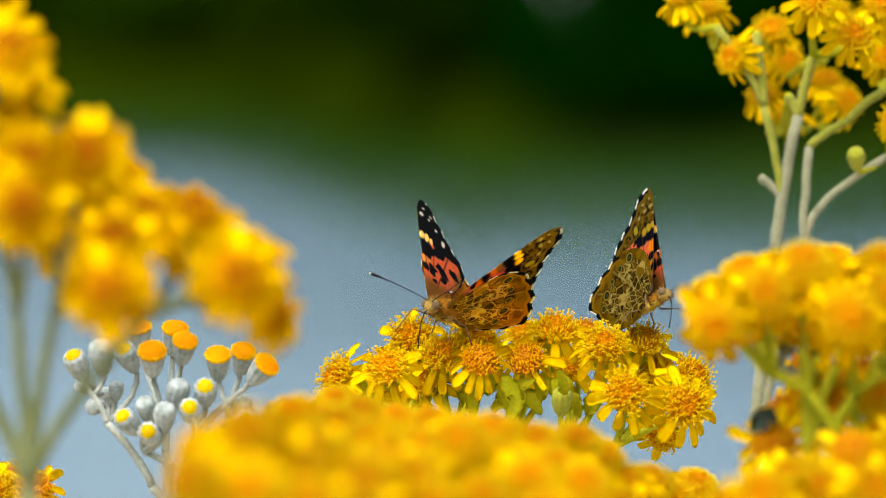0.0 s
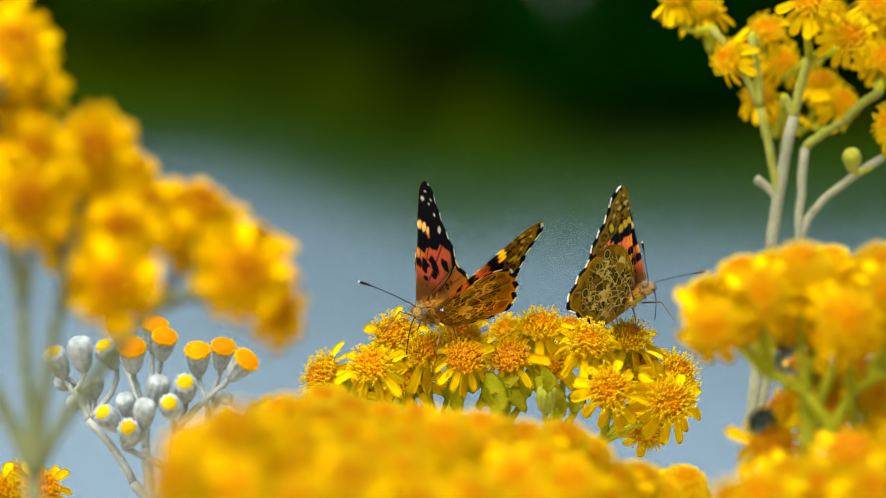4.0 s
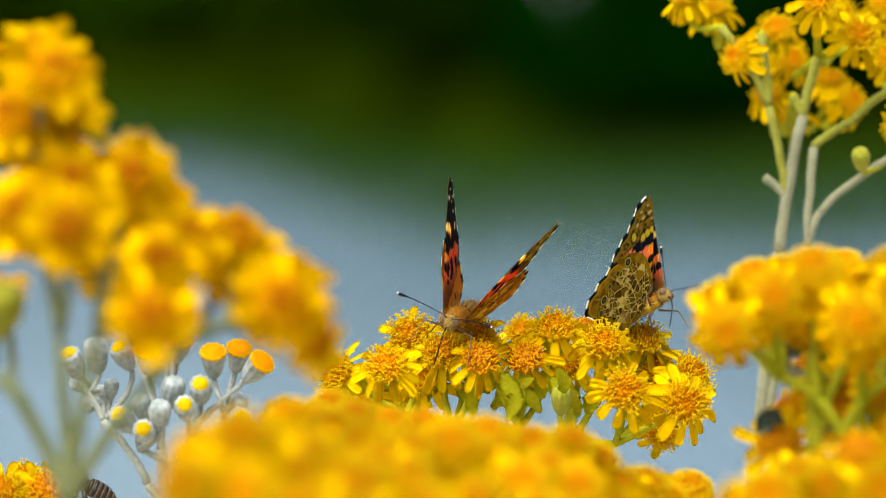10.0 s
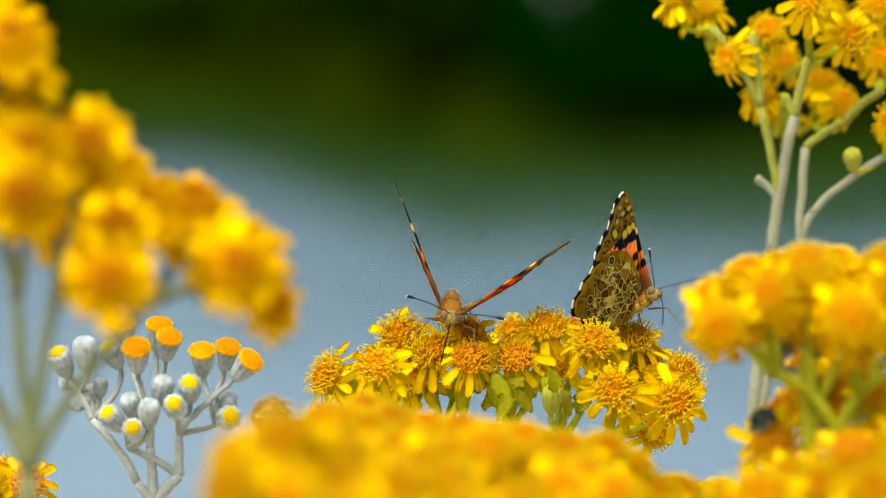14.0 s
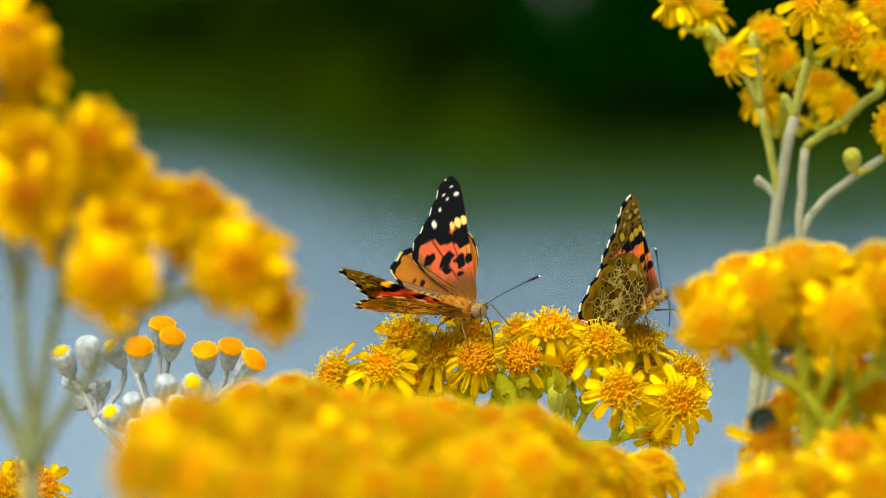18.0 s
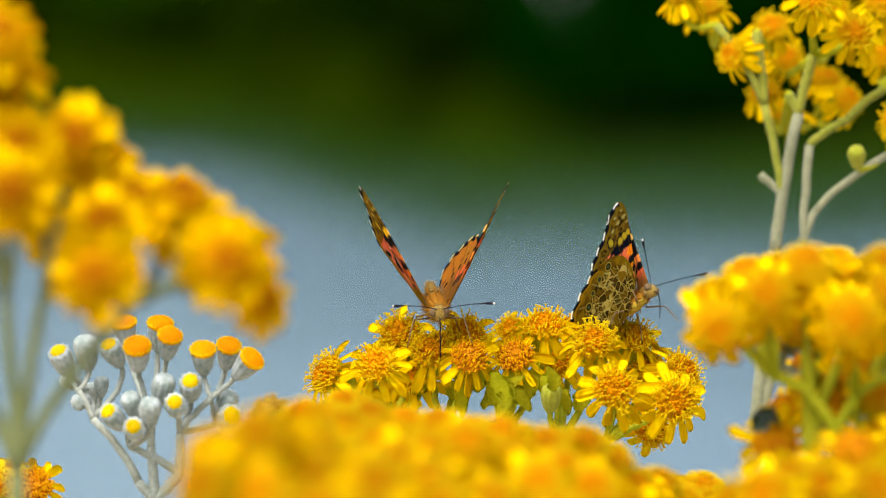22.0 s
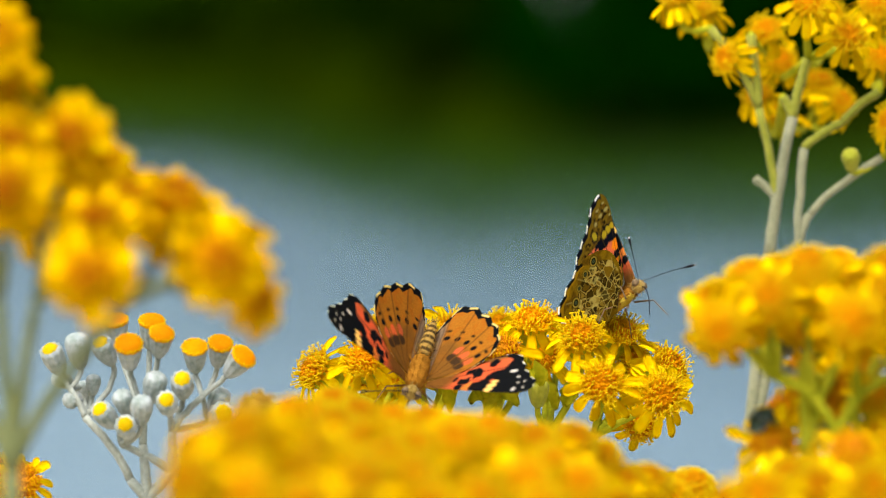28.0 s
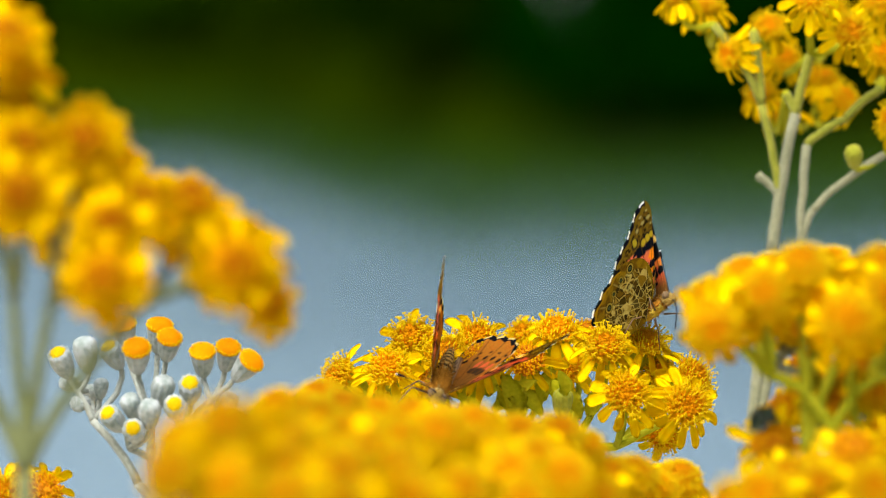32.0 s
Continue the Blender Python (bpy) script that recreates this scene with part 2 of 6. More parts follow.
def rise(x, y):
    """Height of the ground: bed, near shore, lake floor, far bank and the land behind it."""
    def ease(a, b, v):
        s = min(1, max(0, (v - a) / (b - a)))
        return s * s * (3 - 2 * s)
    back = bay(x)
    z = -1.3 * ease(2.6, 6.5, y) + 1.55 * ease(21.2 + back, 27.1 + back, y)
    return z + 0.02 * noise.noise(Vector((x * 1.3, y * 1.3, 0))) + 0.12 * noise.noise(Vector((x * 0.2, y * 0.2, 3))) * min(1, abs(y) / 4)


def ground_sheet():
    xs = sorted({round(s * (0.12 * 1.17 ** k - 0.12), 3) for k in range(64) for s in (-1, 1)})
    ys = sorted({round(-(0.15 * 1.2 ** k), 3) for k in range(56)} | {round(0.15 * k, 3) for k in range(0, 60)} | {9 + 0.4 * k for k in range(80)} | {42 * 1.12 ** k for k in range(42)})
    verts = [(x, y, rise(x, y)) for y in ys for x in xs]
    w = len(xs)
    faces = [(j * w + i, j * w + i + 1, (j + 1) * w + i + 1, (j + 1) * w + i) for j in range(len(ys) - 1) for i in range(w - 1)]
    me = bpy.data.meshes.new("ground")
    me.from_pydata(verts, [], faces)
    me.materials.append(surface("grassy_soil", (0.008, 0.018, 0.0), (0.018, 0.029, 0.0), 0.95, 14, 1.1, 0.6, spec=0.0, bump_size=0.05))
    # pale ground out of view, added to bounce light up under the flowers
    me.materials.append(surface("pale_bounce_soil", (0.30, 0.25, 0.17), (0.48, 0.42, 0.31), 0.95, 60, 2.5, 0.7, spec=0.1, bump_size=0.01))
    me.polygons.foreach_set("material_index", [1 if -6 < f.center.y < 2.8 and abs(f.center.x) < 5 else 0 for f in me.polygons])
    me.polygons.foreach_set("use_smooth", [True] * len(me.polygons))
    tagged(new("ground", me), "unseen pale bed added to bounce light, and dark grass banks round the lake", "ground", kind="structure")


ground_sheet()


def lake():
    m = bpy.data.materials.new("rippled_water")
    m.use_nodes = True
    t = m.node_tree
    b = t.nodes["Principled BSDF"]
    b.inputs["Base Color"].default_value = (0.158, 0.240, 0.292, 1)
    b.inputs["Roughness"].default_value = 0.16
    b.inputs["IOR"].default_value = 1.33
    co = t.nodes.new("ShaderNodeTexCoord")
    n1, n2 = t.nodes.new("ShaderNodeTexNoise"), t.nodes.new("ShaderNodeTexNoise")
    n1.inputs["Scale"].default_value, n2.inputs["Scale"].default_value = 3.5, 0.5
    n1.inputs["Detail"].default_value = 5
    for n in (n1, n2):
        t.links.new(co.outputs["Object"], n.inputs["Vector"])
    mul = t.nodes.new("ShaderNodeMath")
    mul.operation = "MULTIPLY_ADD"
    mul.inputs[1].default_value = 0.5
    t.links.new(n1.outputs["Fac"], mul.inputs[0])
    t.links.new(n2.outputs["Fac"], mul.inputs[2])
    bp = t.nodes.new("ShaderNodeBump")
    bp.inputs["Strength"].default_value, bp.inputs["Distance"].default_value = 1.0, 0.02
    t.links.new(mul.outputs[0], bp.inputs["Height"])
    t.links.new(bp.outputs[0], b.inputs["Normal"])
    bm = bmesh.new()
    vs = [bm.verts.new(p) for p in ((-300, 3, -0.5), (300, 3, -0.5), (300, 33.5, -0.5), (-300, 33.5, -0.5))]
    bm.faces.new(vs)
    tagged(new("water", mesh_of("water", bm, m)), "blue-grey rippled lake water", "water", kind="structure")


lake()

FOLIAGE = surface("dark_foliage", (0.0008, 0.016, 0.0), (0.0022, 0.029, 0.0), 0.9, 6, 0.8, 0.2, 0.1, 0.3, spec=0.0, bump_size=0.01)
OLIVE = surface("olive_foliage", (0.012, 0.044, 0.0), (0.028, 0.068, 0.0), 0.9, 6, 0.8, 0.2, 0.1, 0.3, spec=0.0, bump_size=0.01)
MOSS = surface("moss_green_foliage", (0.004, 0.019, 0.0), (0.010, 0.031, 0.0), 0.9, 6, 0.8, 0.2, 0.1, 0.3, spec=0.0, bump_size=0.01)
BARK = surface("bark", (0.03, 0.022, 0.015), (0.09, 0.07, 0.05), 0.9, 30, 4, 0.6, bump_size=0.01)


def shrub(name, label, x, y, wide, tall, mat, seed, leaves=2600):
    r = random.Random(seed)
    z0 = rise(x, y)
    root = new(name)
    root.location = (x, y, z0)
    tagged(root, label, "shrub", "shrubs on the far bank")
    bm = bmesh.new()
    blobs = []
    for k in range(9):
        a = k * 2.4
        e = Vector((wide * 0.36 * math.cos(a) * r.uniform(.5, 1), wide * 0.36 * math.sin(a) * r.uniform(.5, 1), tall * r.uniform(0.4, 0.85)))
        ring_tube(bm, bend((0, 0, -0.1), (e.x * 0.3, e.y * 0.3, e.z * 0.6), e, 5), [0.06 * wide / 2 * (1 - i * 0.15) for i in range(6)], 6)
        blobs.append((e, wide * r.uniform(0.16, 0.28)))
        blobs.append((Vector((e.x * 1.1, e.y * 1.1, e.z * 0.45)), wide * r.uniform(0.16, 0.26)))
    part("trunk", mesh_of("trunk", bm, BARK), root)
    verts, faces = [], []
    for i in range(leaves):
        c, rad = blobs[i % len(blobs)]
        d = Vector((r.gauss(0, 1), r.gauss(0, 1), r.gauss(0, 0.9))).normalized() * rad * r.uniform(0.55, 1.1)
        p = c + d
        p.z = max(p.z, 0.02)
        s = r.uniform(0.05, 0.11) * (0.6 + wide * 0.15)
        u = Vector((r.gauss(0, 1), r.gauss(0, 1), r.gauss(0, 1))).normalized()
        v = u.orthogonal().normalized()
        k = len(verts)
        verts += [p - u * s, p + v * s * 0.5 + u * s * 0.1, p + u * s, p - v * s * 0.5 + u * s * 0.1]
        faces.append((k, k + 1, k + 2, k + 3))
    me = bpy.data.meshes.new("crown")
    me.from_pydata(verts, [], faces)
    me.materials.append(mat)
    part("crown", me, root)
    return root


SHRUBS = []
DENSE, DULL = "dense dark green shrub on the far bank", "olive green shrub on the far bank"
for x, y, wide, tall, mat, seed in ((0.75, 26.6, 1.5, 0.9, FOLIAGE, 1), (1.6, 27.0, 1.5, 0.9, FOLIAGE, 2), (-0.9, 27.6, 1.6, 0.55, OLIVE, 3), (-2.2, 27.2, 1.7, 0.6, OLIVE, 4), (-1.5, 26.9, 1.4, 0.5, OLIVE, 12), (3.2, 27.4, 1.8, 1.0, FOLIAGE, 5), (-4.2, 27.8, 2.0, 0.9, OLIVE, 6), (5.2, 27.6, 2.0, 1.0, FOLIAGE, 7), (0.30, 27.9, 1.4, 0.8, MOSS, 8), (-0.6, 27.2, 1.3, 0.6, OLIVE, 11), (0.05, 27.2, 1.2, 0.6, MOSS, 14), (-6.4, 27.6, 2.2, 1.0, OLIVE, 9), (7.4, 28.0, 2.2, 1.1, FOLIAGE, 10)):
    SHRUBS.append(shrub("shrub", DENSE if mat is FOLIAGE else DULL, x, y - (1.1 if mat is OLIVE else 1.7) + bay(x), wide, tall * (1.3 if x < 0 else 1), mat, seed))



def reflection_reeds():
    """Short reeds added to imitate the bank's soft reflection; they stand in the shallows and thin out away from the
    far shore.
    """
    r = random.Random(5)
    verts, faces = [], []
    for i in range(30000):
        x = r.uniform(-9, 9)
        y = 24.4 + bay(x) - (5.8 - 0.25 * bay(x)) * r.random() ** 1.85
        h = r.uniform(0.05, 0.16)
        a = r.uniform(0, 3.14)
        wx, wy = 0.006 * math.cos(a), 0.006 * math.sin(a)
        lx, ly = r.uniform(-0.05, 0.05), r.uniform(-0.05, 0.05)
        k = len(verts)
        verts += [(x - wx, y - wy, -0.56), (x + wx, y + wy, -0.56), (x + lx + wx * 0.4, y + ly + wy * 0.4, -0.5 + h), (x + lx - wx * 0.4, y + ly - wy * 0.4, -0.5 + h)]
        faces.append((k, k + 1, k + 2, k + 3))
    me = bpy.data.meshes.new("reeds")
    me.from_pydata(verts, [], faces)
    me.materials.append(surface("reflection_green", (0.016, 0.050, 0.004), (0.040, 0.086, 0.010), 0.8, 20, 2, 0.1, 0.2, spec=0.0))
    tagged(new("reeds", me), "short dark green reeds added to imitate the bank's reflection in the water", "reeds", kind="stuff")


reflection_reeds()


def pale_spot(owner, x, y, z, size):
    """A pale domed cluster on a thin stem out of a shrub, added for an unidentified light spot and placed to fit the
    camera's view.
    """
    r = random.Random(3)
    at = Vector((x, y, z)) - owner.location
    bm = bmesh.new()
    for k in range(26):
        q, a = math.sqrt((k + 0.5) / 26), k * 2.4
        c = at + Vector((size * q * math.cos(a), size * q * math.sin(a), size * 0.5 * (1 - q * q)))
        bmesh.ops.create_icosphere(bm, subdivisions=1, radius=size * r.uniform(0.14, 0.22), matrix=Matrix.Translation(c))
        ring_tube(bm, [at - Vector((0, 0, size * 1.2)), c], [size * 0.04, size * 0.03], 4)
    ring_tube(bm, bend((0, 0, 0.2), (at.x * 0.6, at.y * 0.8, at.z * 0.5), at - Vector((0, 0, size * 1.1)), 6), [size * 0.08] * 7, 5)
    part("pale_spot", mesh_of("pale_spot", bm, surface("pale_spot_tone", (0.55, 0.55, 0.50), (0.72, 0.72, 0.66), 0.8, 40, 5, 0.3, 0.3, spec=0.1, bump_size=0.004)), owner, label="pale domed cluster added for an unidentified light spot")


pale_spot(SHRUBS[0], 0.463, 24.0, 0.32, 0.034)

# ---- flowering plants ----
def bud_mesh(opened, seed):
    """A woolly bud, fluted by its bracts; opened 0 shut, 1 just showing, 2 with a wide flat crown of florets."""
    bm = bmesh.new()
    top = (1.9, 2.15, 2.55)[opened]
    prof = [(0.5, -6.6), (1.1, -6.1), (1.65, -4.9), (2.05, -3.3), (2.3, -1.7), ((2.2, 2.2, 2.6)[opened], -0.6), (top, 0.15)]
    if opened == 0:
        prof += [(1.3, 0.5), (0.5, 0.6)]
    lathe(bm, [(r * MM, z * MM) for r, z in prof], 40, 0, 0.075, 10)
    return mesh_of("bud", bm, BUD)


def crown_mesh(opened, seed):
    """The yellow florets that push out of a bud."""
    r = random.Random(seed)
    bm = bmesh.new()
    R = (0, 1.6, 2.75)[opened] * MM
    lathe(bm, [(R * 0.9, -0.7 * MM), (R * 1.0, -0.1 * MM), (R * 0.9, 0.4 * MM), (R * 0.5, 0.8 * MM), (R * 0.1, 0.92 * MM)], 20, 0, 0.05, 10)
    n = 44 if opened == 1 else 110
    for i in range(n):
        q = math.sqrt((i + 0.5) / n)
        a = i * 2.39996
        c = Vector((R * q * math.cos(a), R * q * math.sin(a), (0.85 - 0.7 * q ** 3) * MM - 0.14 * MM))
        u = Vector((c.x * 0.4, c.y * 0.4, R)).normalized()
        ring_tube(bm, [c, c + u * r.uniform(0.2, 0.34) * MM], [0.2 * MM, 0.16 * MM], 6, 1 if q > 0.86 else 0)
    return mesh_of("floret_crown", bm, (None, TIP, AMBER)[opened], TIP)


GREEN_BUD = bud_mesh(0, 5)
GREEN_BUD.materials[0] = surface("green_bud", (0.26, 0.28, 0.015), (0.40, 0.40, 0.04), 0.8, 900, 120, 0.4, 0.1, 0.06, 0.1, 0.1)
BUDS = [bud_mesh(k, k) for k in range(3)] + [GREEN_BUD]
CROWNS = [None, crown_mesh(1, 3), crown_mesh(2, 4)]


def buds_on(plant, hubs, buds, mat):
    """buds: (x, y, z, axis x, axis y, axis z, size, opened, hub)."""
    for x, y, z, ax, ay, az, size, opened, hub in buds:
        axis, place = Vector((ax, ay, az)).normalized(), Vector((x, y, z))
        k = int(opened)
        bud = part("bud", BUDS[k], plant, Matrix.Translation(place) @ toward(axis, rng.uniform(0, 6)) @ Matrix.Scale(size * 0.95, 4),
                   ("shut white woolly bud", "white woolly bud with a yellow tip", "opening bud with a flat orange crown", "shut green bud")[k])
        if k in (1, 2):
            part("floret_crown", CROWNS[k], bud)
        back = place - axis * 5.7 * MM * size
        h = Vector(hubs[int(hub)][:3])
        stalk_between(plant, back, back - axis * 0.45 * (h - back).length, h, 0.5 * MM, hubs[int(hub)][4] * MM * 0.7, mat)


def leaf_on(plant, place, along, length, width, mat):
    d = Vector(along).normalized()
    z = (Vector((0.2, -0.7, 0.7)) - d * Vector((0.2, -0.7, 0.7)).dot(d)).normalized()
    m = Matrix((d, z.cross(d), z)).transposed().to_4x4()
    part("leaf", leaf_mesh(int(length * 10 + width + abs(place[0]) * 1e4), length * MM, width * MM, 3 if mat is FELT else 0, mat, 0.16 if mat is CALYX else 0.0), plant, Matrix.Translation(place) @ m)


def withered_on(plant, hubs, x, y, z, ax, ay, az, size, hub):
    """A spent head: brown, shrunken, its rays curled down."""
    axis, place = Vector((ax, ay, az)).normalized(), Vector((x, y, z))
    head = part("flower_head", WITHERED_DISC, plant, Matrix.Translation(place) @ toward(axis) @ Matrix.Scale(size, 4), "brown withered flower head")
    for k in range(9):
        m = Matrix.Rotation(k * 0.7, 4, "Z") @ Matrix.Translation((2.8 * MM, 0, -0.2 * MM)) @ Matrix.Rotation(radians(62 + 14 * math.sin(k * 2.3)), 4, "Y") @ Matrix.Scale(0.9, 4)
        part("petal", WITHERED_PETAL, head, m)
    part("calyx", CALYX_MESH, head)
    h = Vector(hubs[hub][:3])
    stalk_between(plant, place - axis * 5 * MM, place - axis * 12 * MM, h, 0.7 * MM, 0.8 * MM, STALK)


WITHERED_DISC = disc_mesh(41, True, 0.4).copy()
WITHERED_PETAL = PETALS[3].copy()
for _me in (WITHERED_DISC, WITHERED_PETAL):
    for _k in range(len(_me.materials)):
        _me.materials[_k] = WITHER

perch = plant_root("ragwort", "sharp yellow ragwort with fresh and rusty flower heads under the butterflies", (0.0172, -0.0003, 0))
perch_hubs = [
    (0.001, -0.0022, 0.4524, -1, 1.5),
    (-0.0156, -0.0015, 0.4659, 0, 0.95),
    (-0.0052, -0.0016, 0.4638, 0, 0.9),
    (0.0062, -0.0016, 0.4638, 0, 1.0),
    (0.0145, -0.0016, 0.4638, 3, 0.9),
    (-0.0239, -0.0013, 0.469, 1, 0.85),
]
stems(perch, perch_hubs, STALK)
heads_on(perch, perch_hubs, [
    (-0.0364, -0.0009, 0.4765, -0.75, -0.51, 0.43, 1.05, 5),
    (-0.0274, -0.0108, 0.4788, -0.1, -0.8, 0.59, 1, 5),
    (-0.0231, 0.0094, 0.4829, -0.2, -0.75, 0.62, 1.1, 5),
    (-0.0171, 0.0003, 0.4806, 0, -0.77, 0.64, 1.08, 1),
    (-0.0111, 0.0064, 0.4829, 0.1, -0.75, 0.65, 1.1, 1),
    (-0.0104, -0.0077, 0.4799, 0.1, -0.76, 0.64, -0.95, 1),
    (-0.0021, -0.0027, 0.4797, -0.1, -0.76, 0.64, -0.95, 2),
    (0.0035, 0.0025, 0.4849, 0, -0.58, 0.81, 1.05, 2),
    (0.0094, 0.0195, 0.4833, 0.1, -0.67, 0.74, -0.8, 3),
    (0.0125, -0.0056, 0.4823, -0.05, -0.72, 0.69, 1.08, 3),
    (0.0201, 0.0044, 0.4826, 0.2, -0.63, 0.75, 1, 4),
    (0.0158, -0.018, 0.4747, -0.03, -0.96, 0.27, 1.08, 4),
] + [
    (0.0268, -0.0161, 0.4725, 0.22, -0.95, 0.23, 1.08, 4),
    (0.0286, -0.0009, 0.4768, 0.55, -0.68, 0.49, 1, 4),
    (0.0231, -0.0014, 0.4664, 0.15, -0.94, -0.3, 0.95, 4),
    (-0.0208, 0.006, 0.4755, -0.2, -0.87, 0.45, 0.95, 5),
    (0.0226, 0.0061, 0.4768, 0.1, -0.83, 0.54, 0.9, 4),
    (-0.0319, 0.0119, 0.4722, -0.3, -0.89, 0.35, 0.95, 5),
    (-0.0256, 0.0159, 0.4729, -0.1, -0.93, 0.35, 0.95, 5),
    (0.0061, 0.0161, 0.4771, 0, -0.89, 0.45, 0.9, 3),
] + [
    (-0.0023, 0.0245, 0.4829, -0.2, -0.74, 0.64, 0.8, 2),
], STALK, 27, 0.5)
withered_on(perch, perch_hubs, -0.0455, -0.0611, 0.4739, -0.4, -0.74, 0.54, 0.95, 5)
leaf_on(perch, (-0.0198, 0.0059, 0.4721), (0.20, -0.52, 0.83), 7, 3.4, CALYX)
leaf_on(perch, (-0.013, 0.0058, 0.4705), (-0.20, -0.52, 0.83), 7, 3.4, CALYX)
leaf_on(perch, (0.0094, -0.0013, 0.4695), (0.30, -0.48, 0.83), 7, 3.4, CALYX)
leaf_on(perch, (-0.0027, -0.008, 0.4747), (-0.30, -0.77, -0.56), 8, 3.4, CALYX)
leaf_on(perch, (-0.0073, -0.006, 0.4756), (0.50, -0.47, -0.73), 9, 4.1, CALYX)
leaf_on(perch, (-0.0005, -0.0012, 0.4711), (0.30, -0.39, 0.87), 8, 3.4, CALYX)
leaf_on(perch, (0.005, -0.0111, 0.4739), (-0.10, -0.38, 0.92), 5, 3.1, CALYX)
leaf_on(perch, (-0.0093, 0.0039, 0.4728), (0.30, -0.48, 0.83), 7, 3.4, CALYX)
leaf_on(perch, (-0.0080, -0.0040, 0.4705), (0.60, -0.45, 0.66), 10, 4.6, CALYX)
leaf_on(perch, (-0.0062, -0.0075, 0.4775), (0.35, -0.60, -0.72), 9, 4.4, CALYX)
leaf_on(perch, (0.0008, -0.0060, 0.4700), (-0.55, -0.40, 0.73), 9, 4.2, CALYX)
leaf_on(perch, (0.0030, -0.0030, 0.4765), (0.25, -0.65, -0.72), 8, 3.6, CALYX)
leaf_on(perch, (0.0078, -0.0030, 0.4690), (-0.25, -0.50, 0.83), 8, 3.8, CALYX)
leaf_on(perch, (-0.0125, -0.0020, 0.4760), (0.15, -0.60, -0.78), 8, 3.2, CALYX)
buds_on(perch, perch_hubs, [
    (0.0046, -0.0090, 0.4742, 0.05, -0.55, 0.83, 0.85, 3, 3),
], STALK)

near_left = plant_root("ragwort", "tall yellow ragwort close to the camera with drooping outer flowers", (-0.0649, -0.2000, 0))
near_left_hubs = [
    (0.0017, -0.0016, 0.4745, -1, 1.5),
    (0.0056, -0.0003, 0.5003, 0, 1),
    (0, -0.0003, 0.5003, 0, 1),
    (0.0189, -0.0003, 0.4994, 0, 1),
    (0.0258, -0.0001, 0.5028, 3, 1.1),
    (-0.0034, 0.0008, 0.52, 2, 1),
    (-0.0077, -0.0006, 0.4934, 0, 1.4),
]
stems(near_left, near_left_hubs, GREYSTEM)
heads_on(near_left, near_left_hubs, [
    (-0.0009, -0.0031, 0.5412, 0.3, -0.71, 0.64, 1.06, 5),
    (-0.0007, 0.0066, 0.5362, 0.4, -0.83, 0.39, 1.06, 5),
    (-0.0044, 0.017, 0.5434, 0.1, -0.67, 0.74, 1.06, 5),
    (0.0003, 0.0112, 0.5274, 0.1, -0.47, 0.88, 1.007, 5),
    (0.0021, -0.004, 0.5242, 0, -0.98, 0.2, 0.954, 2),
    (0.0104, 0.001, 0.5251, 0.1, -0.96, 0.27, 0.9752, 1),
    (0.0145, 0.0209, 0.5221, 0.5, -0.59, 0.63, 0.901, 1),
    (-0.0033, 0.0062, 0.528, -0.2, -0.87, 0.45, 1.007, 5),
    (0.0024, -0.0194, 0.518, -0.05, -0.99, 0.13, 1.007, 2),
    (0.0057, 0.0106, 0.5161, 0.05, -0.77, 0.64, 0.9752, 1),
    (0.01, 0.0156, 0.5174, 0.15, -0.66, 0.74, 0.901, 1),
    (0.0188, 0.0055, 0.5155, 0.15, -0.79, 0.59, 0.9752, 3),
] + [
    (0.0156, -0.0096, 0.5127, 0.05, -0.97, 0.23, 0.9328, 1),
    (0.0233, 0.0205, 0.5139, 0, -0.77, 0.64, 0.954, 3),
    (0.0268, 0.0106, 0.5161, 0.15, -0.54, 0.83, 1.007, 4),
    (0.0152, -0.025, 0.5057, -0.02, -1, 0.08, 1.0176, 1),
    (0.0343, -0.0149, 0.5072, 0.03, -0.99, 0.13, 1.06, 4),
    (0.0356, 0.0052, 0.5094, 0.3, -0.66, 0.69, 0.9752, 4),
    (0.0392, -0.0002, 0.5008, 0.8, -0.59, 0.08, 0.901, 4),
    (0.005, 0.0259, 0.5216, 0, -0.77, 0.64, 0.901, 1),
    (-0.0054, -0.0073, 0.5196, -0.2, -0.95, 0.25, 1.06, 2),
    (0.0282, 0.0202, 0.5082, 0, -0.77, 0.64, 0.901, 4),
    (0.0066, 0.0203, 0.51, 0, -0.92, 0.4, 0.848, 1),
    (-0.0083, 0.0035, 0.5341, -0.2, -0.82, 0.54, 1.06, 5),
] + [
    (-0.0115, 0.0301, 0.5059, -0.2, -0.52, 0.83, 0.7, 6),
], GREYSTEM, 6, 0.6, 1)
buds_on(near_left, near_left_hubs, [
    (-0.0097, 0.02, 0.5057, 0.2, -0.59, 0.78, 1.5, 3, 6),
], GREYSTEM)

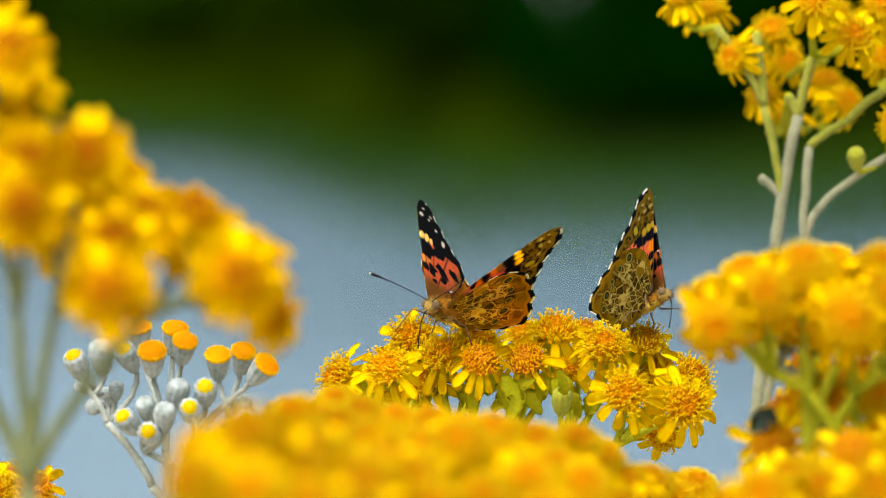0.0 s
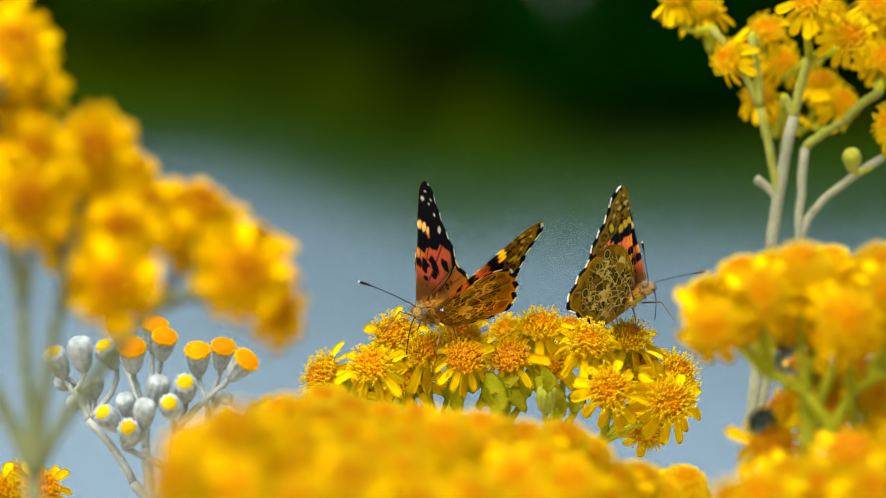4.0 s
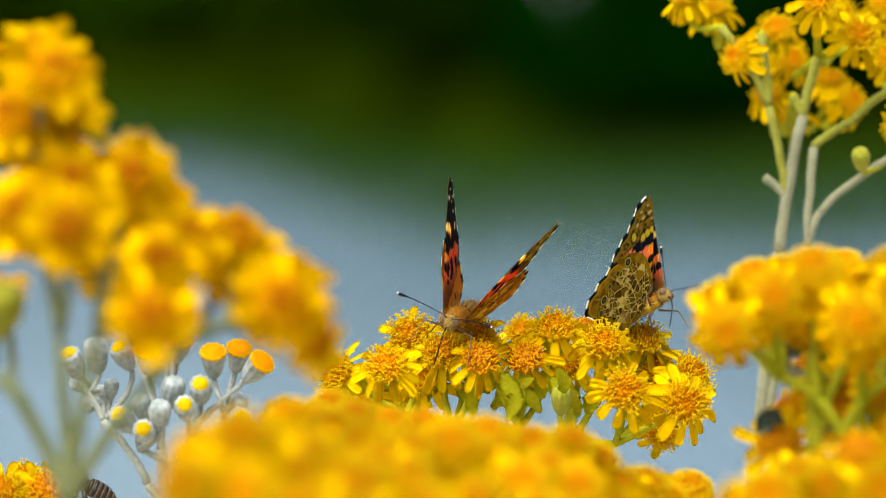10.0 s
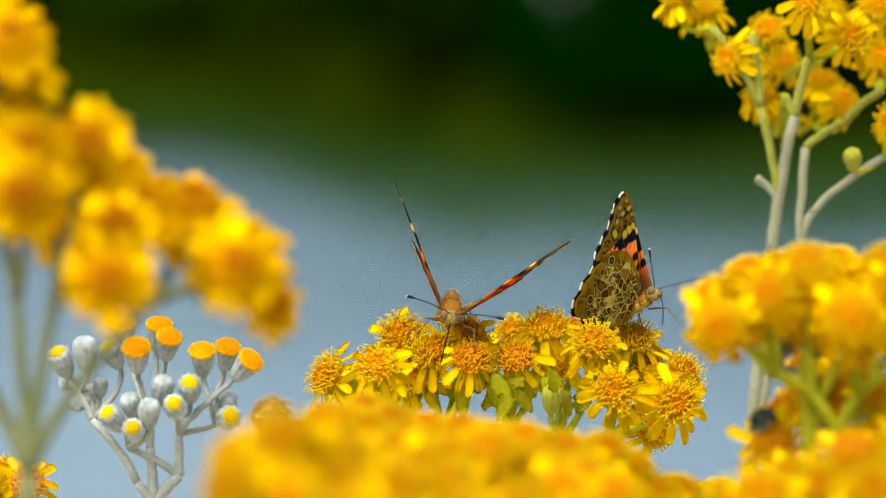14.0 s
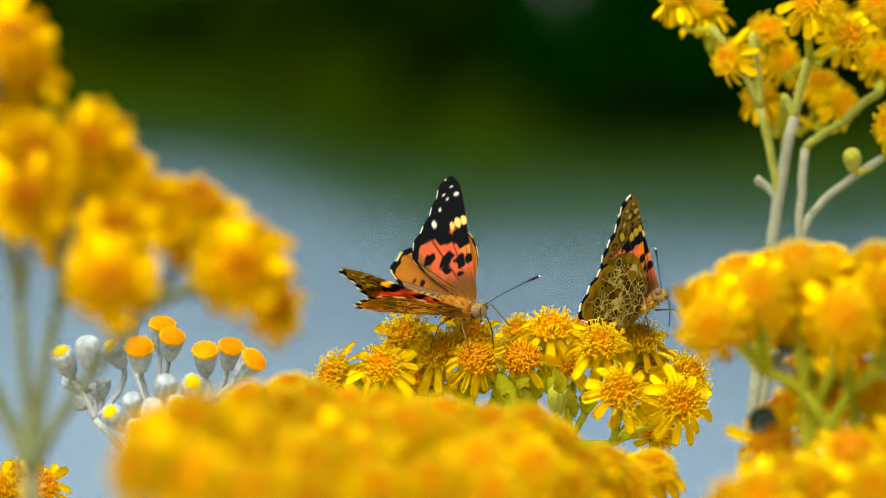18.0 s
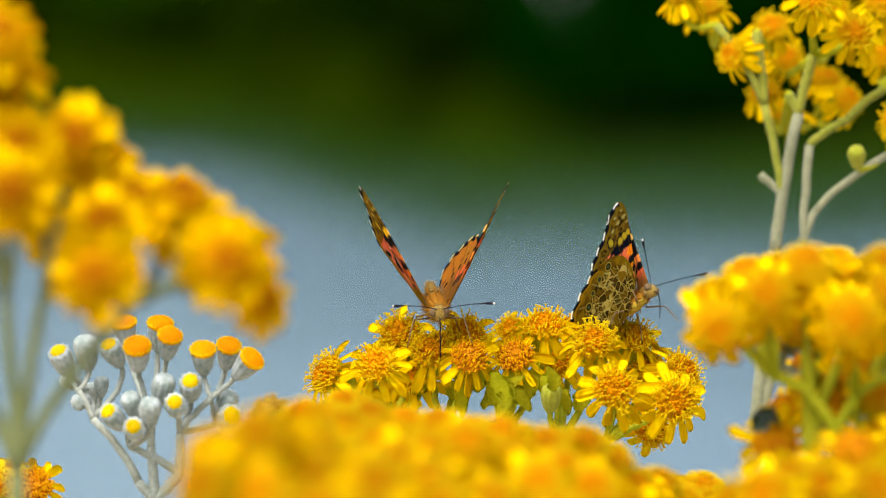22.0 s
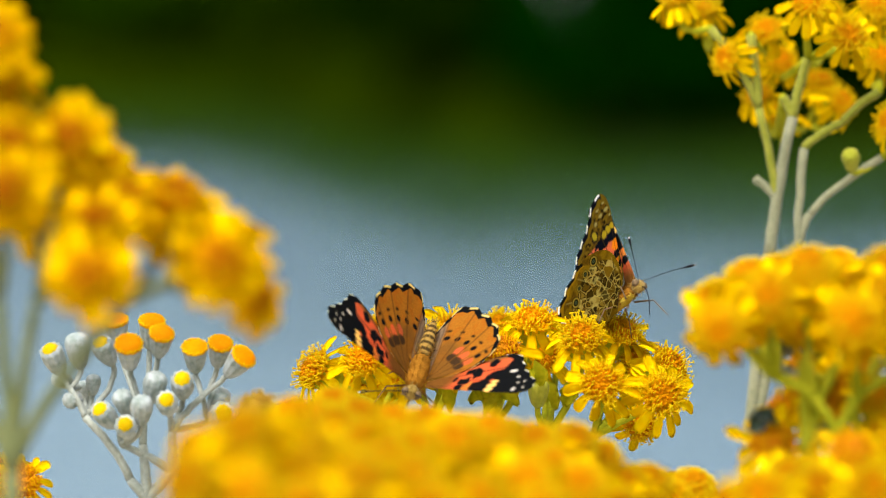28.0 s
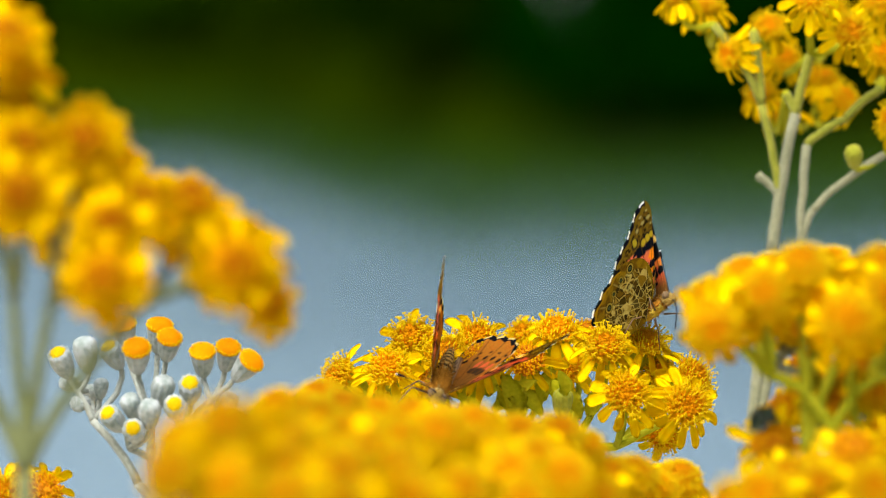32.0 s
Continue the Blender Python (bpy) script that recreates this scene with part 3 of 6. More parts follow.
near_front = plant_root("ragwort", "broad yellow ragwort flower cluster close to the camera", (-0.0021, -0.2050, 0))
near_front_hubs = [
    (0, -0.0029, 0.4501, -1, 2.2),
    (-0.0212, -0.0421, 0.467, 0, 1.6),
    (-0.0035, 0.0078, 0.4637, 0, 1.6),
    (0.0169, 0.0376, 0.4598, 0, 1.5),
    (0.0367, 0.0976, 0.4565, 3, 1.2),
]
stems(near_front, near_front_hubs, STALK)
heads_on(near_front, near_front_hubs, [
    (-0.0253, -0.071, 0.4883, -0.15, -0.86, 0.5, 1.0864, 1),
    (-0.032, -0.0913, 0.4834, -0.45, -0.82, 0.34, 1.067, 1),
    (-0.0328, -0.0612, 0.4851, -0.6, -0.67, 0.44, 0.97, 1),
    (-0.0176, -0.0412, 0.4834, 0, -0.77, 0.64, 1.067, 1),
    (-0.0175, -0.0614, 0.4815, 0, -0.87, 0.5, 1.067, 1),
    (-0.0086, -0.0714, 0.4812, 0, -0.87, 0.5, 1.1155, 2),
    (-0.0087, 0.0087, 0.4805, 0, -0.77, 0.64, 1.067, 2),
    (-0.002, -0.0315, 0.4784, 0, -0.84, 0.54, 1.067, 2),
    (0.0043, 0.0187, 0.4797, 0, -0.81, 0.59, 1.067, 2),
    (0.0098, 0.0487, 0.4787, 0.05, -0.67, 0.74, 1.0185, 2),
    (0.015, -0.0016, 0.4754, 0.05, -0.84, 0.54, 1.067, 3),
    (0.0173, 0.0685, 0.4755, 0.1, -0.67, 0.74, 1.0185, 3),
] + [
    (0.0239, 0.0785, 0.4747, 0.2, -0.7, 0.69, 1.0185, 3),
    (0.0284, 0.0883, 0.4713, 0.3, -0.71, 0.64, 0.97, 3),
    (0.0238, 0.0283, 0.4722, 0.1, -0.83, 0.54, 1.067, 3),
    (0.0321, 0.0881, 0.4669, 0.2, -0.74, 0.64, 1.0185, 4),
    (0.037, 0.108, 0.4653, 0.1, -0.67, 0.74, 1.0185, 4),
    (0.0464, 0.1479, 0.4613, 0.2, -0.59, 0.78, 0.97, 4),
    (0.0412, 0.1179, 0.4618, 0.2, -0.74, 0.64, 0.97, 4),
    (-0.022, 0.0588, 0.4809, -0.3, -0.55, 0.78, 0.97, 1),
    (-0.0158, 0.0988, 0.4794, -0.1, -0.47, 0.88, 1.0185, 1),
    (-0.0183, 0.0587, 0.48, -0.2, -0.52, 0.83, 0.97, 1),
    (-0.0112, 0.0687, 0.4798, 0, -0.56, 0.83, 1.0185, 2),
    (-0.0057, 0.0687, 0.4789, 0, -0.48, 0.88, 1.0185, 2),
] + [
    (-0.0001, 0.0687, 0.4786, 0, -0.48, 0.88, 1.0185, 2),
    (0.0054, 0.0786, 0.4768, 0, -0.48, 0.88, 1.0185, 2),
    (0.0129, 0.0885, 0.4748, 0.1, -0.55, 0.83, 1.0185, 3),
    (-0.0246, -0.0914, 0.4822, -0.2, -0.9, 0.4, 1.067, 1),
    (-0.0165, -0.0915, 0.4799, -0.1, -0.89, 0.45, 1.067, 1),
    (-0.0226, -0.0513, 0.4831, -0.1, -0.8, 0.59, 1.067, 1),
    (-0.0018, 0.0186, 0.4784, 0, -0.77, 0.64, 1.0185, 2),
    (0.0106, 0.0384, 0.4751, 0.05, -0.77, 0.64, 1.0185, 3),
    (-0.0144, 0.0387, 0.4803, 0, -0.68, 0.74, 0.97, 1),
    (0.0001, -0.0616, 0.4771, 0, -0.89, 0.45, 1.067, 2),
    (0.0079, -0.0316, 0.4755, 0.05, -0.89, 0.45, 1.0185, 3),
    (0.0197, 0.0484, 0.4731, 0.1, -0.76, 0.64, 1.0185, 3),
] + [
    (-0.0142, -0.0214, 0.4792, 0, -0.81, 0.59, 1.067, 2),
    (-0.0059, -0.0114, 0.4792, 0, -0.81, 0.59, 1.067, 2),
    (0.0299, 0.058, 0.4659, 0.2, -0.87, 0.45, 1.0185, 4),
    (0.017, -0.0118, 0.4716, 0, -0.89, 0.45, 1.067, 3),
    (-0.0092, -0.0816, 0.4774, 0, -0.94, 0.35, 1.067, 2),
], STALK, 32, 0.75, 3)

near_right = plant_root("ragwort", "yellow ragwort cluster with smooth orange flower centres", (0.0633, -0.1190, -0.0265))
near_right.scale = (1.046, 1.046, 1.046)
near_right_hubs = [
    (0.0013, -0.0012, 0.4803, -1, 1.2),
    (-0.0027, -0.0009, 0.4865, 0, 0.9),
    (0.0045, -0.0009, 0.4865, 0, 0.9),
    (-0.0085, -0.0007, 0.4896, 1, 1.1),
    (0.0103, -0.0007, 0.49, 2, 0.9),
]
stems(near_right, near_right_hubs, STALK)
heads_on(near_right, near_right_hubs, [
    (-0.0177, -0.0103, 0.4979, -0.15, -0.98, -0.15, 1.0864, 3),
    (-0.0178, 0.0099, 0.5011, -0.4, -0.66, 0.64, 0.97, 3),
    (-0.0119, 0.0201, 0.5042, -0.2, -0.52, 0.83, 0.97, 3),
    (-0.01, -0.0051, 0.5025, 0, -0.97, 0.25, 1.0476, 3),
    (-0.0035, 0.0002, 0.5068, 0, -0.68, 0.74, 1.067, 1),
    (-0.0064, 0.0301, 0.5045, 0, -0.56, 0.83, 0.9215, 3),
    (0.0028, 0.0301, 0.5055, 0, -0.56, 0.83, 0.9215, 2),
    (0.0047, 0.01, 0.5034, 0, -0.84, 0.54, 0.8245, 2),
    (0.0027, -0.0152, 0.4995, 0, -0.99, 0.17, 1.0864, 2),
    (0.009, 0.0002, 0.5066, 0.1, -0.8, 0.59, 0.97, 4),
    (0.0092, -0.01, 0.5028, 0.05, -0.94, 0.35, 1.0185, 4),
    (-0.0004, 0.0298, 0.499, -0.1, -0.83, 0.54, 0.9215, 1),
] + [
    (-0.0032, 0.0296, 0.4954, -0.1, -0.99, 0.05, 0.776, 1),
    (0.0108, 0.0196, 0.4955, 0.1, -0.98, 0.15, 0.873, 4),
    (0.0157, -0.0002, 0.5004, 0.2, -0.87, 0.45, 1.067, 4),
    (0.002, 0.0395, 0.4933, -0.1, -0.99, -0.05, 0.7275, 1),
], STALK, 36, 0.6, 2)

low_right = plant_root("ragwort", "low yellow ragwort with rusty-centred flowers and dark felted leaves", (0.0624, -0.1151, 0))
low_right_hubs = [
    (-0.0009, -0.0025, 0.4538, -1, 1.5),
    (-0.0019, -0.0015, 0.4725, 0, 1.3),
    (0.0075, -0.0016, 0.4706, 0, 1.2),
    (-0.0047, -0.0018, 0.4659, 0, 0.9),
    (-0.0023, -0.0007, 0.4874, 1, 1.3),
    (0.0028, -0.0007, 0.4865, 1, 1.1),
    (0.0096, -0.0007, 0.4874, 2, 1.2),
    (0.0052, -0.001, 0.4818, 2, 1),
]
stems(low_right, low_right_hubs, STALK)
heads_on(low_right, low_right_hubs, [
    (0.0044, 0.009, 0.4814, 0.25, -0.95, 0.2, -1, 5),
    (0.002, 0.019, 0.4817, -0.2, -0.9, 0.4, -0.95, 4),
    (-0.0068, 0.0085, 0.4724, -0.05, -0.99, 0.15, -1.08, 3),
    (-0.0045, 0.0288, 0.4772, -0.4, -0.85, 0.34, -0.7, 4),
    (0.0037, -0.0314, 0.475, 0.1, -0.83, 0.54, -1, 2),
    (-0.0124, -0.0617, 0.4705, -0.2, -0.82, 0.54, 1.15, 0),
    (-0.003, -0.0516, 0.4706, 0, -0.87, 0.5, 1.1, 0),
    (0.0048, -0.0616, 0.4714, 0.1, -0.89, 0.45, 1.1, 2),
    (-0.0006, 0.0289, 0.4796, -0.5, -0.83, 0.24, 0.85, 4),
    (-0.0063, -0.0316, 0.4705, -0.2, -0.82, 0.54, 1.05, 3),
    (0.0117, -0.0214, 0.4742, 0.3, -0.84, 0.44, 1.05, 2),
    (0.0094, -0.001, 0.4818, 0.3, -0.92, 0.25, 0.9, 6),
] + [
    (0.0088, 0.0191, 0.4837, 0.1, -0.93, 0.35, -0.8, 6),
    (0.0009, -0.0316, 0.4714, 0, -0.87, 0.5, 1.05, 0),
    (-0.0001, 0.0392, 0.4837, -0.2, -0.82, 0.54, -0.75, 4),
    (0.0103, -0.0013, 0.4762, 0.3, -0.89, 0.35, 0.9, 6),
    (0.0043, 0.0387, 0.4754, 0.1, -0.98, 0.15, 0.8, 5),
    (-0.0163, -0.0517, 0.4687, -0.3, -0.79, 0.54, 1, 0),
], STALK, 30, 0.75)
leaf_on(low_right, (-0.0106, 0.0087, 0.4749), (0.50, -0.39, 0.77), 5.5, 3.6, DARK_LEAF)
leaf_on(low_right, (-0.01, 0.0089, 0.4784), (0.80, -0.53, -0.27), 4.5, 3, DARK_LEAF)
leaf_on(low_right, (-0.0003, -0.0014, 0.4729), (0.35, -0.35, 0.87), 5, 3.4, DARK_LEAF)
leaf_on(low_right, (-0.0067, 0.0291, 0.4826), (0.45, -0.35, 0.82), 9, 4, FELT)
leaf_on(low_right, (-0.006, 0.0191, 0.4837), (0.85, -0.48, 0.23), 7, 4, FELT)
leaf_on(low_right, (0.005, 0.0185, 0.4717), (0.80, -0.31, 0.52), 9, 4, FELT)
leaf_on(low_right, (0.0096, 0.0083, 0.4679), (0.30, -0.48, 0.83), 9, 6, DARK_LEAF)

tall_right = plant_root("ragwort", "tall ragwort with forked whitish felted stems and yellow heads", (0.0597, 0.0596, 0))
tall_right_hubs = [
    (-0.0002, -0.0022, 0.449, -1, 1.649),
    (0.0044, 0.0003, 0.4959, 0, 1.455),
    (0.009, 0.0017, 0.5226, 1, 1.2125),
    (0.0098, 0.0003, 0.497, 0, 0.9215),
    (0.0111, 0.0014, 0.5166, 3, 1.067),
    (0.0024, 0.0018, 0.5243, 6, 0.9215),
    (0.0058, 0.0008, 0.5066, 1, 1.067),
    (0.0009, 0.0025, 0.5385, 5, 1.067),
    (0.012, 0.0023, 0.5341, 2, 1.067),
    (0.0186, 0.0016, 0.5215, 4, 0.9215),
    (0.0122, 0.0007, 0.5038, 3, 0.9215),
    (0.0262, 0.0013, 0.5147, 10, 0.9215),
    (0.0016, 0.0011, 0.511, 6, 0.873),
    (0.0257, 0.0019, 0.5275, 9, 1.067),
    (0.0071, 0.0019, 0.5265, 2, 1.067),
    (-0.0068, 0.0026, 0.5398, 5, 0.9215),
]
stems(tall_right, tall_right_hubs, FELT, (5, 7, 8, 9, 13, 14, 15))
heads_on(tall_right, tall_right_hubs, [
    (-0.0134, 0.0079, 0.5453, -0.2, -0.44, 0.87, 0.945, 15),
    (-0.0079, 0.0178, 0.5427, -0.15, -0.36, 0.92, 0.99, 15),
    (-0.0036, 0.0023, 0.5342, -0.75, -0.65, 0.13, 0.972, 7),
    (0.0045, 0.0126, 0.539, -0.05, -0.77, 0.64, 0.99, 7),
    (0.011, -0.0122, 0.5449, 0, -0.89, 0.45, 1.035, 8),
    (0.0081, 0.0273, 0.5329, 0.1, -0.93, 0.35, 0.9, 8),
    (0.0192, -0.0075, 0.5383, 0.05, -0.94, 0.35, 1.035, 8),
    (0.0198, 0.0268, 0.5247, 0.6, -0.67, 0.44, 0.945, 9),
    (0.0036, 0.0269, 0.5259, -0.3, -0.48, 0.83, 0.945, 14),
    (0.0086, 0.0367, 0.522, -0.1, -0.47, 0.88, 0.945, 14),
    (0.0176, 0.0278, 0.5423, 0.1, -0.55, 0.83, 0.945, 8),
    (0.0277, -0.0034, 0.5216, -0.6, -0.76, 0.24, 1.035, 11),
] + [
    (0.0251, 0.0078, 0.5437, 0.2, -0.74, 0.64, 0.99, 8),
    (0.0262, 0.0073, 0.5339, 0.2, -0.87, 0.45, 0.99, 13),
    (0.0165, 0.037, 0.5282, 0.2, -0.59, 0.78, 0.945, 14),
    (0.0313, 0.0177, 0.5425, 0.3, -0.84, 0.44, 0.99, 13),
], STALK, 38, 0.55, scale=0.88)
buds_on(tall_right, tall_right_hubs, [
    (0.0198, -0.0037, 0.5158, -0.1, -0.67, 0.74, 0.78, 3, 11),
], STALK)
leaf_on(tall_right, (0.0031, 0.001, 0.5089), (-0.70, -0.48, 0.53), 2.5, 1.5, FELT)

silver_buds = plant_root("silver_ragwort", "silver ragwort with white woolly buds, some opening orange", (-0.0472, -0.0253, 0))
silver_buds_hubs = [
    (-0.002, -0.0021, 0.4547, -1, 1.33),
    (-0.0028, -0.0016, 0.4649, 0, 0.94),
    (-0.0051, -0.0019, 0.4586, 0, 1.01),
    (-0.0132, -0.0013, 0.47, 2, 0.78),
    (0.0025, -0.0019, 0.4598, 0, 1.09),
    (0.0025, -0.0015, 0.4674, 4, 0.86),
    (0.0081, -0.0011, 0.4735, 5, 0.70),
    (-0.0066, -0.0016, 0.4649, 4, 0.70),
    (-0.0025, -0.0013, 0.471, 1, 0.70),
    (-0.0158, -0.0011, 0.475, 3, 0.62),
]
stems(silver_buds, silver_buds_hubs, WHITE_FELT)
buds_on(silver_buds, silver_buds_hubs, [
    (-0.0193, -0.0007, 0.4821, -0.3, -0.55, 0.78, 0.95, 1, 9),
    (-0.0146, -0.0006, 0.4842, -0.1, -0.38, 0.92, 1, 0, 9),
    (-0.0186, 0.004, 0.4767, -0.7, -0.63, 0.33, 0.7, 0, 9),
    (-0.016, -0.0012, 0.4728, -0.4, -0.9, -0.15, 0.7, 0, 3),
    (-0.0102, -0.0006, 0.4832, -0.35, -0.59, 0.73, 0.9, 1, 3),
    (-0.008, 0.0096, 0.4866, -0.1, -0.47, 0.88, 0.9, 2, 8),
    (-0.0049, -0.0056, 0.4833, 0, -0.66, 0.76, 1, 2, 8),
    (-0.0014, 0.0095, 0.4864, 0.1, -0.47, 0.88, 0.95, 2, 8),
    (0.0008, -0.0006, 0.4848, 0.15, -0.6, 0.78, 0.9, 2, 8),
    (0.0067, -0.0007, 0.4823, 0, -0.56, 0.83, 0.92, 2, 6),
    (0.0112, 0.0043, 0.4826, 0.15, -0.6, 0.78, 0.9, 2, 6),
] + [
    (0.0155, -0.0008, 0.4806, 0.55, -0.55, 0.63, 0.95, 2, 6),
    (0, -0.0059, 0.4774, 0.2, -0.52, 0.83, 0.95, 0, 8),
    (0.0046, -0.006, 0.4769, 0, -0.81, 0.59, 0.95, 1, 5),
    (0.002, -0.0112, 0.4736, -0.05, -0.89, 0.45, 0.9, 1, 5),
    (-0.0063, -0.0061, 0.4742, -0.2, -0.65, 0.73, 0.85, 0, 7),
    (-0.0024, -0.0112, 0.4736, 0.05, -0.56, 0.83, 0.9, 0, 7),
    (-0.0101, -0.0063, 0.4716, -0.45, -0.67, 0.59, 0.9, 1, 7),
    (-0.0054, -0.0114, 0.4693, -0.05, -0.92, 0.4, 0.9, 1, 7),
    (-0.0118, 0.004, 0.4767, 0.1, -0.38, 0.92, 0.6, 0, 3),
    (-0.014, 0.009, 0.4753, -0.1, -0.25, 0.96, 0.6, 0, 3),
    (0.0117, -0.0013, 0.4705, 0.3, -0.92, 0.25, 1, 1, 5),
] + [
    (0.0112, 0.0039, 0.4738, 0.3, -0.48, 0.83, 0.9, 0, 6),
], WHITE_FELT)

low_left = plant_root("ragwort", "small low ragwort with orange-yellow flowers", (-0.0763, -0.0153, 0))
low_left_hubs = [
    (0, -0.0027, 0.4436, -1, 1.6),
]
stems(low_left, low_left_hubs, STALK)
heads_on(low_left, low_left_hubs, [
    (0.0029, -0.0119, 0.458, 0.15, -0.93, 0.35, -0.9, 0),
    (-0.0022, 0.0031, 0.4587, -0.1, -0.76, 0.64, 0.8, 0),
    (-0.0046, -0.012, 0.4578, 0, -0.84, 0.54, 0.9, 0),
], STALK, 22, 0.75)


# ---- butterflies ----
def smooth_path(pts, n):
    """An even, rounded line through points (Catmull-Rom)."""
    P = [np.array(p, float) for p in pts]
    P = [2 * P[0] - P[1]] + P + [2 * P[-1] - P[-2]]
    out = []
    for i in range(1, len(P) - 2):
        for k in range(8):
            s = k / 8
            a, b, c, d = P[i - 1], P[i], P[i + 1], P[i + 2]
            out.append(0.5 * (2 * b + (c - a) * s + (2 * a - 5 * b + 4 * c - d) * s * s + (3 * b - 3 * c + d - a) * s ** 3))
    out.append(P[-2])
    out = np.array(out)
    run = np.r_[0, np.cumsum(np.linalg.norm(np.diff(out, axis=0), axis=1))]
    at = np.linspace(0, run[-1], n)
    return np.stack([np.interp(at, run, out[:, k]) for k in range(2)], 1)


def turned(p, deg):
    c, s = math.cos(radians(deg)), math.sin(radians(deg))
    return np.array([[c, -s], [s, c]]) @ np.array(p, float)


FORE = [(0, 0.9), (6, 4.6), (12, 8.0), (18, 11.6), (22.3, 13.4), (24.6, 12.6), (25.2, 10.4), (23.4, 6.8), (21.9, 3.4), (21.2, 0.6), (20.2, -2.4), (17.8, -4.4), (12, -4.2), (6, -3.0), (0, -1.6)]
HIND = [(0, 0.2), (5, 0.8), (9.5, 0.7), (13, -0.4), (15.4, -2.2), (16.6, -4.8), (16.2, -8.2), (14.8, -11.4), (12.6, -14.6), (10.4, -17.2), (8.2, -18.0), (5.4, -16.6), (1.6, -13.0), (-1.6, -8), (-2.4, -2.8)]
REST = [(u * 0.87, v) for u, v in HIND]
HIND = [(u * 0.93, v * 1.11) for u, v in HIND]
# folded up, the inner edge wraps the body
HIND_FOLDED = [(0, 1.2), (3.2, 2.3), (7.2, 2.6), (10.6, 1.7), (13.0, -0.6)] + REST[5:-3] + [(0.2, -13.6), (-4.0, -8.8), (-4.4, -2.6)]
HIND_BEHIND = HIND_FOLDED[:-4] + [(7.0, -17.0), (5.0, -12.6), (3.0, -8.0), (0.6, -2.2)]
FORE_SWEEP, HIND_SWEEP = -27, -14
FORE_WAVE, HIND_WAVE = 104, 78


def near(p, spots):
    """How deep each point lies in any of the ellipses (u, v, ru, rv, turn): 1 inside, 0 outside, with a soft rim."""
    best = np.zeros(len(p))
    for u, v, ru, rv, tw in spots:
        c, s = math.cos(radians(tw)), math.sin(radians(tw))
        du, dv = p[:, 0] - u, p[:, 1] - v
        d = np.sqrt(((du * c + dv * s) / ru) ** 2 + ((-du * s + dv * c) / rv) ** 2)
        best = np.maximum(best, np.clip((1.0 - d) * min(ru, rv) / 0.22 + 0.5, 0, 1))
    return best


def step(x, edge, soft):
    s = np.clip((x - edge) / soft + 0.5, 0, 1)
    return s * s * (3 - 2 * s)


def over(col, tone, k):
    return col * (1 - k[:, None]) + np.array(tone) * k[:, None]


def wavy(p, size, seed):
    return np.array([noise.noise(Vector((q[0] / size, q[1] / size, seed))) for q in p])


BLACK, WHITE, SALMON, ORANGE, BROWN, CREAM = (0.008, 0.009, 0.010), (0.86, 0.84, 0.76), (0.70, 0.155, 0.05), (0.42, 0.15, 0.014), (0.22, 0.095, 0.018), (0.66, 0.52, 0.20)
YELLOW, UMBER, OLIVEB, ROSE = (0.90, 0.60, 0.015), (0.12, 0.062, 0.003), (0.26, 0.145, 0.004), (0.74, 0.21, 0.10)
ALONG, ACROSS = np.array([0.89, 0.456]), np.array([-0.456, 0.89])   # root to tip; towards the leading edge
TIP_BAR = [(17.4, 1.35, 0.95, 0.75, -10), (17.4, -0.15, 1.1, 0.68, -5), (17.1, -1.55, 0.9, 0.62, 0)]
TIP_DOTS = [(19.1, -5.6, 1.0, 0.75, 0), (21.6, -3.7, 0.42, 0.42, 0), (23.1, -1.4, 0.36, 0.36, 0), (23.5, 0.8, 0.55, 0.8, 0), (24.5, -2.2, 0.25, 0.5, 0), (25.4, 0.0, 0.25, 0.4, 0)]
MARKS = [(13.9, 0.5, 2.5, 2.6, 0), (15.4, -4.0, 1.3, 2.6, 25), (9.0, 1.2, 1.0, 1.4, 0), (9.3, -1.3, 1.35, 1.2, 30), (10.7, -4.3, 1.2, 2.0, -30), (8.5, -4.7, 1.0, 1.1, 0), (6.6, -1.7, 0.75, 0.75, 0), (12.4, -8.2, 0.9, 1.4, 0)]


def fore_axes(p, seed):
    """Forewing points as (along, across), with a ragged copy for the edges of the marks, and the raggedness."""
    w = wavy(p, 2.2, seed) * 0.9 + wavy(p, 0.7, seed + 4) * 0.35
    a = np.stack([p @ ALONG, p @ ACROSS], 1)
    return a, a + np.stack([w, wavy(p, 1.3, seed + 8)], 1) * 0.85, w


